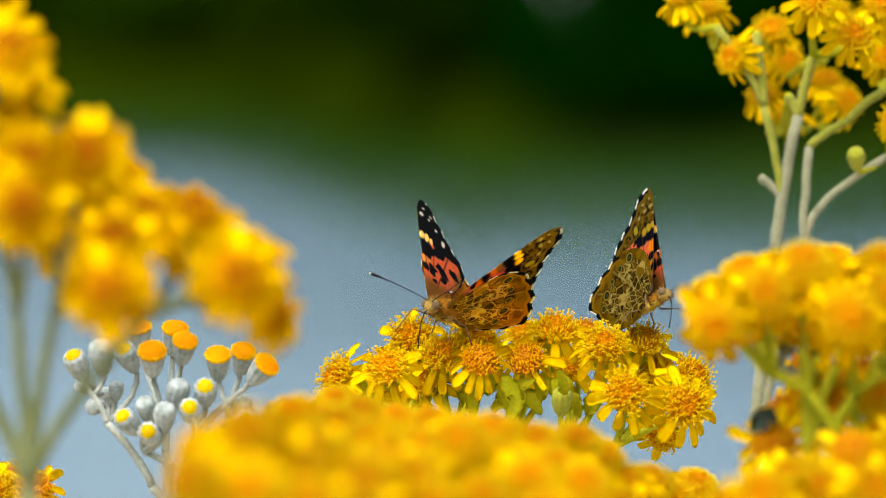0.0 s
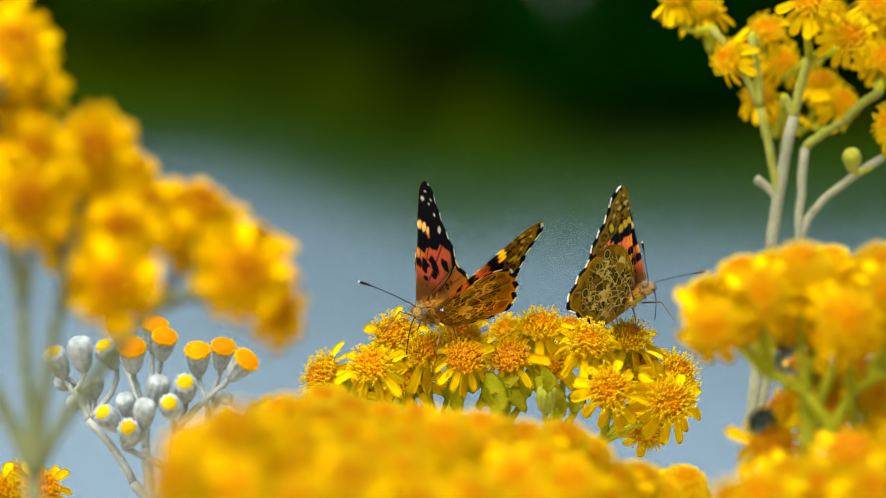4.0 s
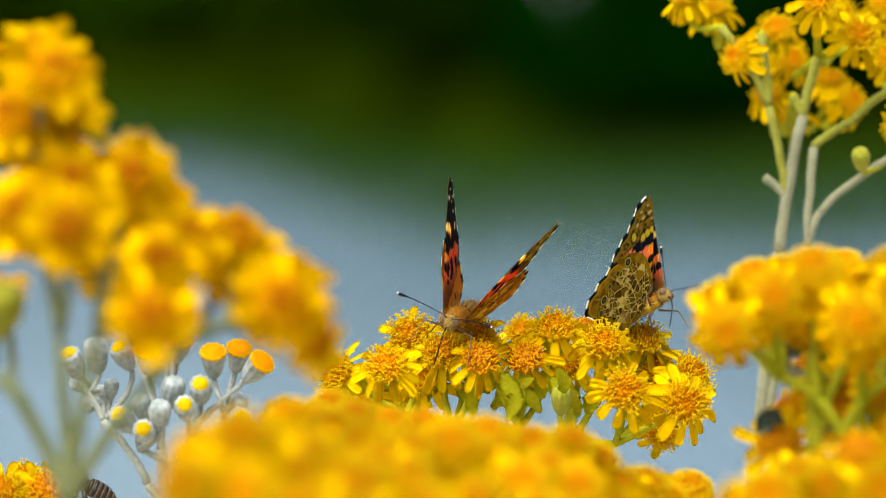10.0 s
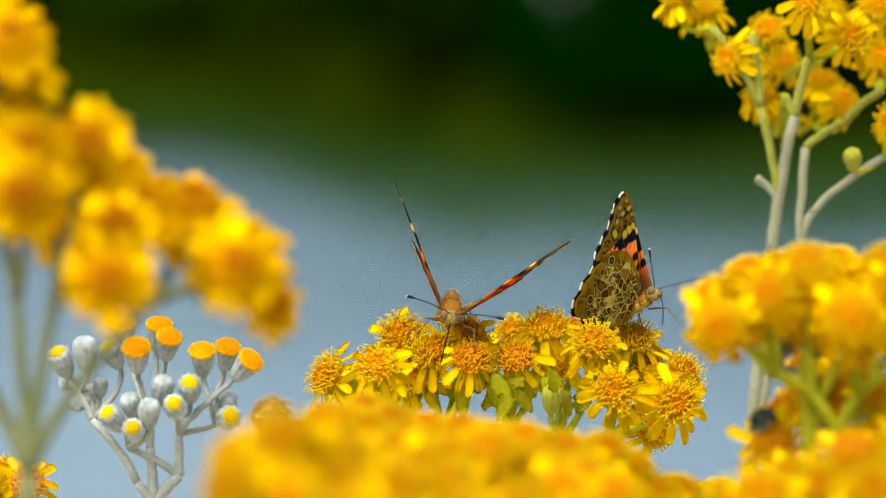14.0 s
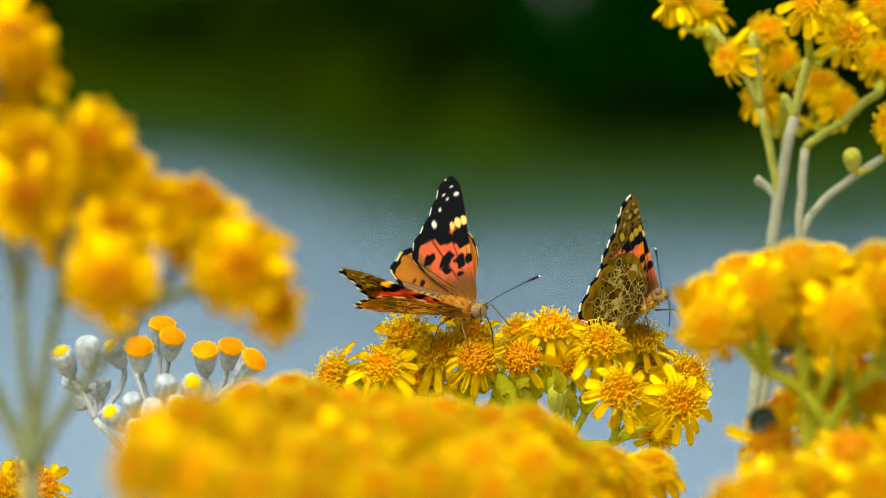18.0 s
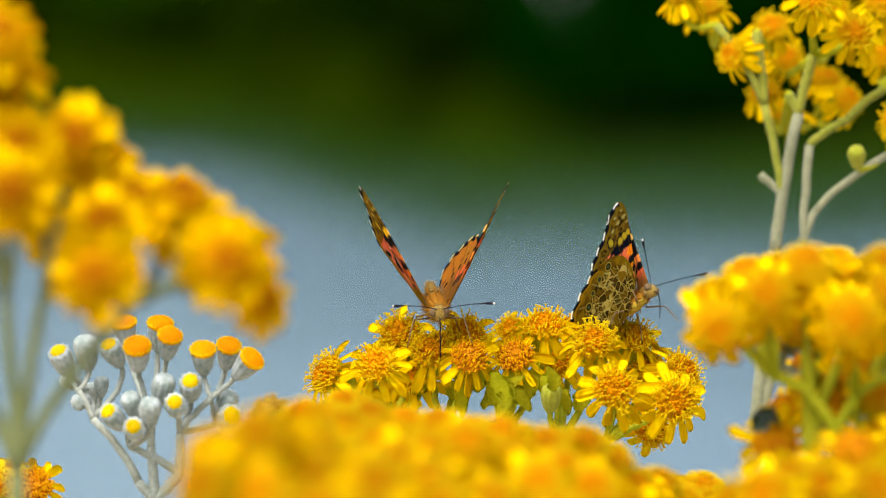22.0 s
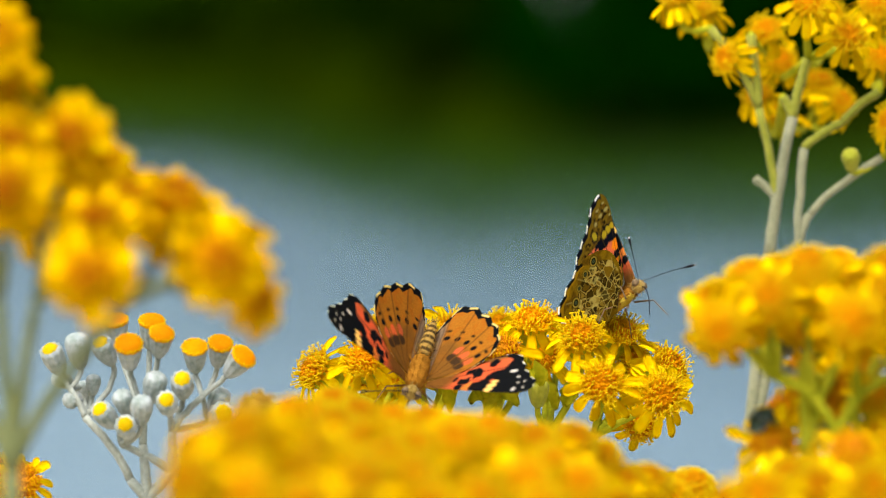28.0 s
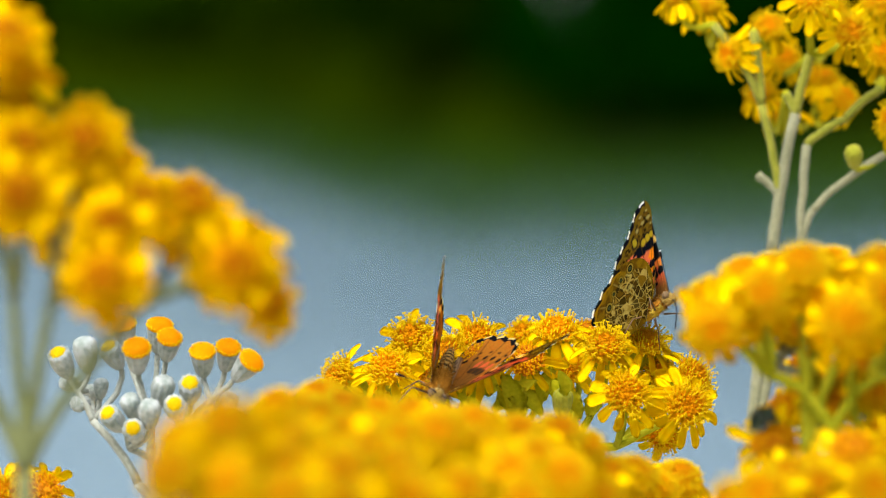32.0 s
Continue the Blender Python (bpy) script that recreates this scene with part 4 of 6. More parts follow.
def fore_top(p, q, th):
    """Upper side of the forewing. q: 0 root to 1 margin; th: 0 leading to 1 trailing edge."""
    a, r, w = fore_axes(p, 1)
    col = np.tile(np.array(SALMON), (len(p), 1))
    col = over(col, (0.70, 0.28, 0.05), near(r, [(11.2, 1.0, 1.2, 1.7, 0)]))
    col = over(col, (0.30, 0.14, 0.03), step(-a[:, 1] + w - 0.55 * a[:, 0], 2.6, 2.0))
    col = over(col, BROWN, 1 - step(a[:, 0] + w, 6.4, 4.0))
    col = over(col, BLACK, near(r, MARKS))
    col = over(col, BLACK, step(a[:, 0] + w * 1.2, 16.1, 0.5))
    col = over(col, BLACK, step(q + w * 0.012, 0.895, 0.02) * (th > 0.2))
    col = over(col, BROWN, 1 - step(th + w * 0.012, 0.05, 0.03))
    vein = np.abs(((th * 9.0) % 1) - 0.5)
    line = (1 - step(vein, 0.03 / np.maximum(q, 0.3), 0.05)) * step(q, 0.3, 0.2)
    col = over(col, BLACK, line * 0.75)
    col = over(col, WHITE, near(r * 0.3 + a * 0.7, [(u, v, 0.78 * ru, 0.78 * rv, tw) for u, v, ru, rv, tw in TIP_DOTS]))
    col = over(col, (0.92, 0.66, 0.22), near(r * 0.45 + a * 0.55, TIP_BAR))
    return over(col, WHITE, step(q, 0.988, 0.006) * (np.sin(th * FORE_WAVE) > 0.45) * (th > 0.44) * (th < 0.85))


UNDER_BAR = [(17.5, 1.35, 0.95, 0.8, -15), (17.3, -0.1, 1.1, 0.72, -10), (16.9, -1.6, 0.9, 0.75, 0), (18.6, -4.4, 1.15, 0.7, -10)]
UNDER_DOTS = [(21.2, -3.2, 0.5, 0.34, 0), (22.3, -1.2, 0.42, 0.4, 0), (22.7, 0.9, 0.4, 0.7, 0), (24.2, -1.6, 0.3, 0.45, 0), (24.8, 0.6, 0.3, 0.4, 0), (20.6, 1.5, 0.3, 0.3, 0)]
UNDER_MARKS = [(15.0, 0.9, 1.45, 2.5, 0), (15.0, -3.0, 1.5, 2.2, 25), (14.0, 2.6, 1.2, 0.8, 0), (9.3, 1.0, 1.0, 1.5, 0), (9.2, -1.6, 1.1, 1.2, 20), (9.4, -5.6, 2.1, 1.3, 0), (6.6, 0.5, 0.9, 0.9, 0), (12.2, -8.4, 0.9, 1.2, 0), (4.6, -1.0, 0.6, 0.8, 0)]


def fore_under(p, q, th):
    a, r, w = fore_axes(p, 21)
    col = np.tile(np.array(ROSE), (len(p), 1))
    col = over(col, (0.90, 0.34, 0.012), near(r, [(12.0, 1.2, 1.9, 1.6, 0), (7.9, 0.6, 0.9, 1.2, 0)]))
    col = over(col, OLIVEB, step(-a[:, 1] + w - 0.55 * a[:, 0], 2.8, 2.0))
    col = over(col, (0.46, 0.235, 0.006), step(a[:, 1] + w * 0.4, 0.7, 0.7) * (1 - step(a[:, 0] + w, 10.4, 0.8)))
    col = over(col, OLIVEB, 1 - step(a[:, 0] + w, 4.0, 1.6))
    tip = step(a[:, 0] + w * 0.6 + 0.25 * np.maximum(0, -a[:, 1] - 3), 16.2, 0.5)
    col = over(col, (0.25, 0.118, 0.004), tip)
    col = over(col, (0.38, 0.20, 0.006), tip * step(wavy(p, 1.1, 33), 0.0, 0.3))
    col = over(col, (0.045, 0.024, 0.002), tip * step(wavy(p, 0.9, 37), 0.12, 0.15))
    col = over(col, BLACK, near(r, UNDER_MARKS))
    col = over(col, BLACK, near(r, [(u, v, 1.5 * ru, 1.5 * rv, tw) for u, v, ru, rv, tw in UNDER_BAR]) * 0.8)
    col = over(col, (0.36, 0.20, 0.006), step(q + w * 0.012, 0.90, 0.02) * (th > 0.3))
    vein = np.abs(((th * 9.0) % 1) - 0.5)
    line = (1 - step(vein, 0.03 / np.maximum(q, 0.3), 0.05)) * step(q, 0.3, 0.2)
    col = over(col, UMBER, line * 0.6)
    col = over(col, YELLOW, near(r * 0.3 + a * 0.7, UNDER_BAR))
    col = over(col, (0.84, 0.62, 0.10), near(r * 0.3 + a * 0.7, [(u, v, 1.2 * ru, 1.2 * rv, tw) for u, v, ru, rv, tw in UNDER_DOTS]) * 0.95)
    lead = 1 - step(th + w * 0.004, 0.035, 0.02)
    col = over(col, BLACK, lead)
    col = over(col, CREAM, lead * (np.sin(th * 330 + q * 60) > 0.35) * (q < 0.98) * step(1 - q, 0.02, 0.02))
    wave = np.sin(th * FORE_WAVE)
    edge = (th > 0.42) * (th < 0.9)
    col = over(col, BLACK, step(q + 0.022 * np.minimum(0, -wave), 0.938, 0.012) * edge)
    return over(col, WHITE, step(q - 0.004 * wave, 0.974, 0.006) * (wave > 0.2) * edge)


def hind_top(p, q, th):
    """Ochre outer half with a row of round spots, salmon patches, dark clouded middle, hairy grey-brown inner fold."""
    w = wavy(p, 2.2, 41) * 0.9 + wavy(p, 0.7, 45) * 0.3
    col = np.tile(np.array((0.46, 0.19, 0.018)), (len(p), 1))
    col = over(col, (0.46, 0.155, 0.012), step(wavy(p, 1.6, 47), 0.1, 0.4) * 0.6)
    col = over(col, (0.25, 0.115, 0.02), 1 - step(q + w * 0.06, 0.56, 0.18))
    pw = p + np.stack([w, w], 1) * 0.3
    dots, clouds, rosy, moons = [], [], [], []
    for k in range(5):
        a = radians(-12 - 14.0 * k)
        c, s = math.cos(a), math.sin(a)
        dots.append((10.9 * c, 12.8 * s, 0.72, 0.66, 0))
        moons.append((12.7 * c, 14.9 * s, 0.36, 0.62, math.degrees(a)))
        if k < 3:
            rosy.append((8.6 * c, 10.0 * s, 1.3, 1.0, math.degrees(a)))
            clouds.append((6.7 * c, 7.9 * s, 1.1, 1.2, math.degrees(a)))
    col = over(col, SALMON, near(pw, rosy) * 0.9)
    col = over(col, (0.035, 0.024, 0.016), near(pw, clouds) * 0.85)
    fold = step(th + w * 0.010, 0.70, 0.06)
    col = over(col, (0.30, 0.22, 0.135), fold)
    col = over(col, (0.13, 0.09, 0.055), fold * step(np.sin(th * 160 + w * 2), 0.2, 0.8) * 0.6)
    col = over(col, UMBER, (1 - step(th + w * 0.03, 0.14, 0.10)) * (1 - step(q, 0.78, 0.1)))
    col = over(col, BLACK, near(p + np.stack([w, w], 1) * 0.1, dots))
    col = over(col, BLACK, near(pw, moons) * 0.9)
    vein = np.abs(((th * 8.0) % 1) - 0.5)
    col = over(col, (0.16, 0.07, 0.014), (1 - step(vein, 0.03 / np.maximum(q, 0.3), 0.05)) * 0.8)
    wave = np.sin(th * HIND_WAVE)
    col = over(col, BLACK, step(q + 0.03 * np.minimum(0, -wave) + 0.012, 0.935, 0.015))
    return over(col, CREAM, step(q, 0.975, 0.01) * (wave > -0.1))


def hind_under(p, q, th, pale=0.0):
    w = wavy(p, 1.8, 61) * 0.5
    r = random.Random(12)
    sites = np.array([(r.uniform(-2, 19), r.uniform(-18, 2)) for _ in range(120)])
    pp = p + np.stack([wavy(p, 1.5, 63), wavy(p, 1.5, 67)], 1) * 0.8
    d = np.sqrt(((pp[:, None, :] - sites[None]) ** 2 * np.array((0.72, 1.2))).sum(2))
    o = np.argsort(d, axis=1)
    k = np.arange(len(p))
    f1, f2 = d[k, o[:, 0]], d[k, o[:, 1]]
    gap = f2 - f1
    inner = 1 - step(q + w * 0.05, 0.76, 0.05)
    tones = np.array([(0.38, 0.20, 0.012), (0.24, 0.125, 0.006), (0.50, 0.30, 0.05), (0.14, 0.07, 0.004), (0.32, 0.17, 0.008), (0.62, 0.42, 0.12)])
    col = over(np.tile(np.array((0.27, 0.15, 0.004)), (len(p), 1)), (0.15, 0.075, 0.003), step(wavy(p, 2.4, 71), 0.1, 0.3))
    col = col * (1 - inner[:, None]) + tones[o[:, 0] % 6] * (1 - 0.35 * pale) * inner[:, None]
    dark = step(gap, 0.22, 0.1) * (1 - step(gap, 0.62, 0.2)) * ((o[:, 0] % 5) < 4)
    col = over(col, (0.030, 0.016, 0.002), dark * (0.35 + 0.65 * inner) * 0.9)
    col = over(col, (0.030, 0.018, 0.002), inner * step(gap, 0.6, 0.2) * ((o[:, 0] % 7) < 2) * 0.8)
    col = over(col, (0.74, 0.54, 0.12 + 0.10 * pale), (1 - step(gap, 0.10 + 0.03 * pale, 0.10)) * inner * (0.85 - 0.2 * pale))
    col = over(col, (0.72, 0.60, 0.27), near(pp, [(7.2, -4.2, 0.32, 1.3, 35), (8.2, -5.6, 0.3, 1.1, -40), (10.8, -4.0, 0.35, 0.7, 10)]) * 0.5)
    vein = np.abs(((th * 8.0) % 1) - 0.5)
    col = over(col, (0.74, 0.58, 0.24), (1 - step(vein, 0.022 / np.maximum(q, 0.25), 0.035)) * (1 - step(q, 0.88, 0.05)) * step(q, 0.10, 0.1) * (0.45 - 0.10 * pale))
    for j, s in enumerate((0.95, 0.7, 0.6, 0.95, 0.75)):
        a = radians(-13 - 14.5 * j)
        c = (12.2 * math.cos(a), 14.0 * math.sin(a))
        for rad, tone in ((1.6, (0.05, 0.026, 0.002)), (1.32, (0.52, 0.36, 0.07)), (1.0, (0.008, 0.008, 0.006)), (0.48, (0.10, 0.13, 0.09)), (0.2, (0.005, 0.005, 0.008))):
            col = over(col, tone, near(p, [(c[0], c[1], rad * s, rad * s * 0.85, 0)]))
    wave = np.sin(th * HIND_WAVE)
    edge = (th > 0.12 + 0.25 * pale) * (th < 0.84)
    col = over(col, (0.38, 0.20, 0.006), step(q, 0.90, 0.015) * edge)
    col = over(col, BLACK, step(q + 0.02 * np.minimum(0, -wave), 0.935, 0.012) * edge * (wave < 0.6))
    col = col * np.array((1.52, 1.44, 0.45))
    return over(col, WHITE, step(q - 0.004 * wave, 0.970, 0.006) * (wave > 0.1) * edge)


def shaded_under(pattern):
    """The same markings darker and more olive, shade put into the colour; white specks and rosy patches keep more of
    theirs.
    """
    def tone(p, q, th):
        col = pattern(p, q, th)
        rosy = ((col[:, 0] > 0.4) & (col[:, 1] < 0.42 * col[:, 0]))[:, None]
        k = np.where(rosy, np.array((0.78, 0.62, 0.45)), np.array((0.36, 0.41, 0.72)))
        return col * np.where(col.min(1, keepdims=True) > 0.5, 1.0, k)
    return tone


def wing_material():
    m = bpy.data.materials.new("wing_scales")
    m.use_nodes = True
    t = m.node_tree
    b = t.nodes["Principled BSDF"]
    b.inputs["Roughness"].default_value = 0.8
    b.inputs["Specular IOR Level"].default_value = 0.03
    at = t.nodes.new("ShaderNodeAttribute")
    at.attribute_name = "scales"
    co = t.nodes.new("ShaderNodeTexCoord")
    n = t.nodes.new("ShaderNodeTexNoise")
    n.inputs["Scale"].default_value = 2600
    t.links.new(co.outputs["Object"], n.inputs["Vector"])
    mr = t.nodes.new("ShaderNodeMapRange")
    mr.inputs["To Min"].default_value, mr.inputs["To Max"].default_value = 0.75, 1.25
    t.links.new(n.outputs["Fac"], mr.inputs[0])
    mul = t.nodes.new("ShaderNodeVectorMath")
    mul.operation = "MULTIPLY"
    t.links.new(at.outputs["Color"], mul.inputs[0])
    t.links.new(mr.outputs[0], mul.inputs[1])
    t.links.new(mul.outputs[0], b.inputs["Base Color"])
    bp = t.nodes.new("ShaderNodeBump")
    bp.inputs["Strength"].default_value, bp.inputs["Distance"].default_value = 0.25, 0.0001
    t.links.new(n.outputs["Fac"], bp.inputs["Height"])
    t.links.new(bp.outputs[0], b.inputs["Normal"])
    tr = t.nodes.new("ShaderNodeBsdfTranslucent")
    glow = t.nodes.new("ShaderNodeVectorMath")
    glow.operation = "MULTIPLY"
    glow.inputs[1].default_value = (1.6, 1.6, 0.9)
    t.links.new(mul.outputs[0], glow.inputs[0])
    t.links.new(glow.outputs[0], tr.inputs["Color"])
    mix = t.nodes.new("ShaderNodeMixShader")
    mix.inputs[0].default_value = 0.5
    t.links.new(b.outputs[0], mix.inputs[1])
    t.links.new(tr.outputs[0], mix.inputs[2])
    t.links.new(mix.outputs[0], t.nodes["Material Output"].inputs[0])
    return m


WING = wing_material()


def wing_mesh(name, outline, sweep, top, under, side, scallop, cup, size):
    """A thin cambered wing in the plane z = 0, root at the origin, out along x (side 1) or -x (side -1); its own colours above and below."""
    nr, nt = 104, 190
    edge = smooth_path(outline, nt)
    root = np.array([0.0, -0.3])
    s = np.linspace(0, 1, nt)
    mask = np.clip((s - 0.28) / 0.1, 0, 1) * np.clip((0.86 - s) / 0.08, 0, 1)
    reach = 1 + scallop * mask * np.cos(s * (FORE_WAVE if outline is FORE else HIND_WAVE))
    rr = np.r_[np.linspace(0.02, 0.88, nr - 28), np.linspace(0.885, 1, 28)]
    flat = (root + rr[:, None, None] * ((edge - root)[None] * reach[None, :, None])).reshape(-1, 2)
    q = np.repeat(rr, nt)
    th = np.tile(s, nr)
    turn = np.array([turned(p, sweep) for p in flat])
    vein = 0.05 * np.cos(th * math.tau * 9) * q
    z = cup * np.sin(q * 2.2) * np.sin(th * math.pi) + vein
    half = 0.09 * (1 - 0.6 * q)
    n = len(flat)
    X = np.r_[turn[:, 0], turn[:, 0]] * side
    Y = np.r_[turn[:, 1], turn[:, 1]]
    Z = np.r_[z + half, z - half]
    verts = np.stack([X, Y, Z], 1) * MM * size
    col = np.r_[top(flat, q, th), under(flat, q, th)]
    faces = []
    for i in range(nr - 1):
        for j in range(nt - 1):
            a, b, c, d = i * nt + j, i * nt + j + 1, (i + 1) * nt + j + 1, (i + 1) * nt + j
            faces.append((a, b, c, d) if side > 0 else (d, c, b, a))
            faces.append((d + n, c + n, b + n, a + n) if side > 0 else (a + n, b + n, c + n, d + n))
    rim = [(nr - 1) * nt + j for j in range(nt)]
    for a, b in zip(rim, rim[1:]):
        faces.append((a, b, b + n, a + n) if side > 0 else (a + n, b + n, b, a))
    for e in (0, nt - 1):
        for i in range(nr - 1):
            a, b = i * nt + e, (i + 1) * nt + e
            flip = (e == 0) == (side > 0)
            faces.append((a, b, b + n, a + n) if flip else (a + n, b + n, b, a))
    me = bpy.data.meshes.new(name)
    me.from_pydata(verts.tolist(), [], faces)
    attr = me.attributes.new("scales", "FLOAT_COLOR", "POINT")
    attr.data.foreach_set("color", np.c_[col, np.ones(len(col))].ravel())
    me.materials.append(WING)
    me.polygons.foreach_set("use_smooth", [True] * len(me.polygons))
    return me


WINGS = {}
for _side in (1, -1):
    WINGS["forewing", _side] = wing_mesh("forewing", FORE, FORE_SWEEP, fore_top, fore_under, _side, 0.008, 0.5, 0.91)
    WINGS["folded", _side] = wing_mesh("hindwing", HIND_FOLDED if _side > 0 else HIND_BEHIND, HIND_SWEEP, hind_top, shaded_under(lambda p, q, th: hind_under(p, q, th, 1.0)), _side, 0.014, -0.4, 0.93)
    WINGS["fore_folded", _side] = wing_mesh("forewing", FORE, FORE_SWEEP, fore_top, shaded_under(fore_under), _side, 0.008, 0.5, 0.91)
    WINGS["hindwing", _side] = wing_mesh("hindwing", HIND, HIND_SWEEP, hind_top, hind_under, _side, 0.014, -0.4, 0.93)

FUR = surface("tawny_fur", (0.24, 0.10, 0.010), (0.50, 0.215, 0.022), 0.9, 2500, 300, 0.8, 0.2, 0, 0.0, 0.02)
BELLY = surface("buff_belly_fur", (0.46, 0.31, 0.03), (0.74, 0.54, 0.07), 0.9, 2500, 300, 0.8, 0.2, 0, 0.0, 0.02)
FACE = surface("rosy_brown_face", (0.22, 0.13, 0.025), (0.50, 0.34, 0.08), 0.9, 2500, 500, 0.8, 0.1, 0, 0.1, 0.05)
EYE_M = surface("brown_eye", (0.10, 0.065, 0.03), (0.26, 0.17, 0.09), 0.6, 3000, 300, 0.05, spec=0.1)
LEGS = surface("brown_leg", (0.06, 0.035, 0.012), (0.20, 0.11, 0.03), 0.6, 1500, 300, 0.2)
FEELER = surface("dark_feeler", (0.006, 0.006, 0.009), (0.022, 0.022, 0.028), 0.8, 3000, 600, 0.1, spec=0.05)
CLUB = surface("pale_feeler_end", (0.55, 0.50, 0.42), (0.85, 0.80, 0.72), 0.6, 3000, 600, 0.1)


def banded(name, dark, pale, rings):
    """Fur in cross bands along y."""
    m = bpy.data.materials.new(name)
    m.use_nodes = True
    t = m.node_tree
    b = t.nodes["Principled BSDF"]
    b.inputs["Roughness"].default_value, b.inputs["Specular IOR Level"].default_value = 0.9, 0.05
    co = t.nodes.new("ShaderNodeTexCoord")
    w = t.nodes.new("ShaderNodeTexWave")
    w.bands_direction = "Y"
    w.inputs["Scale"].default_value, w.inputs["Distortion"].default_value, w.inputs["Detail Scale"].default_value = rings, 1.2, 2.0
    t.links.new(co.outputs["Object"], w.inputs["Vector"])
    ramp = t.nodes.new("ShaderNodeValToRGB")
    ramp.color_ramp.elements[0].position, ramp.color_ramp.elements[1].position = 0.25, 0.75
    ramp.color_ramp.elements[0].color, ramp.color_ramp.elements[1].color = (*dark, 1), (*pale, 1)
    t.links.new(w.outputs["Fac"], ramp.inputs[0])
    t.links.new(ramp.outputs[0], b.inputs["Base Color"])
    return m


RINGED = banded("ringed_abdomen_fur", (0.07, 0.042, 0.012), (0.36, 0.22, 0.05), 210)


def furry(bm, profile, sides, hair, seed, long=1.0):
    """A turned body with short hairs, long axis on y."""
    r = random.Random(seed)
    b2 = bmesh.new()
    lathe(b2, profile, sides)
    b2.normal_update()
    spots = [(v.co.copy(), v.normal.copy()) for v in b2.verts]
    base = len(spots)
    for k in range(hair):
        (p, n), (p2, _) = spots[r.randrange(base)], spots[r.randrange(base)]
        if (p - p2).length > 1.6 * MM:
            p2 = p
        w = r.random()
        c = p * (1 - w) + p2 * w
        d = (n + Vector((r.uniform(-.5, .5), r.uniform(-.5, .5), -0.9))).normalized()
        ring_tube(b2, [c - n * 0.1 * MM, c + d * r.uniform(0.5, 1.2) * long * MM], [0.05 * MM, 0.015 * MM], 3, cap=False)
    b2.transform(Matrix.Rotation(radians(-90), 4, "X"))
    return b2


def butterfly(name, label, seed, hind_kind="hindwing", slim=1.0):
    """Head to +y, back to +z. Returns the thing and its right and left wing joints."""
    root = new(name)
    tagged(root, label, "butterfly", "butterflies")
    b = furry(None, [(p[0] * MM, p[1] * MM) for p in ((0.9, -4.2), (1.7, -3.2), (2.0, -1.2), (2.0, 1.0), (1.7, 3.2), (1.0, 4.4))], 12, 620, seed, long=1.7)
    b.transform(Matrix.Translation((0, 0.6 * MM, 0)))
    b.transform(Matrix.Diagonal((slim, 1, slim, 1)))
    part("thorax", mesh_of("thorax", b, FUR), root)
    b = furry(None, [(p[0] * MM, p[1] * MM) for p in ((0.25, -9.0), (0.8, -7.8), (1.1, -6.0), (1.35, -3.5), (1.4, -2.2), (1.35, -1.2), (1.1, 0.3))], 12, 260, seed + 1)
    b.transform(Matrix.Translation((0, -3.4 * MM, 0.1 * MM)) @ Matrix.Rotation(radians(-5 if slim == 1 else -16), 4, "X"))
    b.transform(Matrix.Diagonal((slim, 1, slim, 1)))
    part("abdomen", mesh_of("abdomen", b, RINGED if slim == 1 else BELLY), root, label="brown abdomen with pale rings" if slim == 1 else "buff furry abdomen")
    b = furry(None, [(p[0] * MM, p[1] * MM) for p in ((0.8, -1.2), (1.35, -0.5), (1.35, 0.5), (0.8, 1.3))], 10, 120, seed + 2)
    b.transform(Matrix.Translation((0, 6.0 * MM, 0.1 * MM)))
    head = part("head", mesh_of("head", b, FACE), root, label="furry brownish-buff head")
    for s in (-1, 1):
        b = bmesh.new()
        bmesh.ops.create_uvsphere(b, u_segments=12, v_segments=8, radius=0.85 * MM)
        b.transform(Matrix.Translation((s * 1.05 * MM, 6.5 * MM, 0.3 * MM)))
        part("eye", mesh_of("eye", b, EYE_M), head, label="round brown eye")
        b = bmesh.new()
        a0, a1 = Vector((s * 0.5, 7.0, 1.0)) * MM, Vector((s * 9.05, 14.1, 3.7)) * MM
        line = bend(a0, (a0 + a1) * 0.5 + Vector((0, 0, 0.6 * MM)), a1, 10)
        ring_tube(b, line, [0.085 * MM] * 8 + [0.11 * MM, 0.27 * MM, 0.27 * MM], 6)
        ant = part("antenna", mesh_of("antenna", b, FEELER), root)
        b = bmesh.new()
        bmesh.ops.create_icosphere(b, subdivisions=2, radius=0.19 * MM)
        b.transform(Matrix.Translation(a1 + (a1 - a0).normalized() * 0.16 * MM))
        part("antenna_tip", mesh_of("antenna_tip", b, CLUB), ant, label="whitish antenna tip")
        for k, (y, out, down) in enumerate(((3.2, 4.6, -6.0), (0.4, 3.4, -6.0))):
            b = bmesh.new()
            hip, knee, foot = Vector((s * 1.2, y, -1.6)) * MM, Vector((s * out, y + (2.2 if k == 0 else -1.5), -1.2 if k == 0 else -2.4)) * MM, Vector((s * (out + 1.4), y + (4.2 if k == 0 else -3.0), down)) * MM
            ring_tube(b, [hip, knee * 0.55 + hip * 0.45, knee, knee * 0.4 + foot * 0.6, foot], [0.24 * MM, 0.18 * MM, 0.15 * MM, 0.12 * MM, 0.08 * MM], 6)
            part("leg", mesh_of("leg", b, LEGS), root)
    b = bmesh.new()
    ring_tube(b, bend((0, 7.0 * MM, -0.6 * MM), (0, 9.2 * MM, -1.6 * MM), (0, 7.6 * MM, -8.0 * MM), 8), [0.12 * MM] * 9, 6)
    part("proboscis", mesh_of("proboscis", b, FEELER), root, label="long dark proboscis")
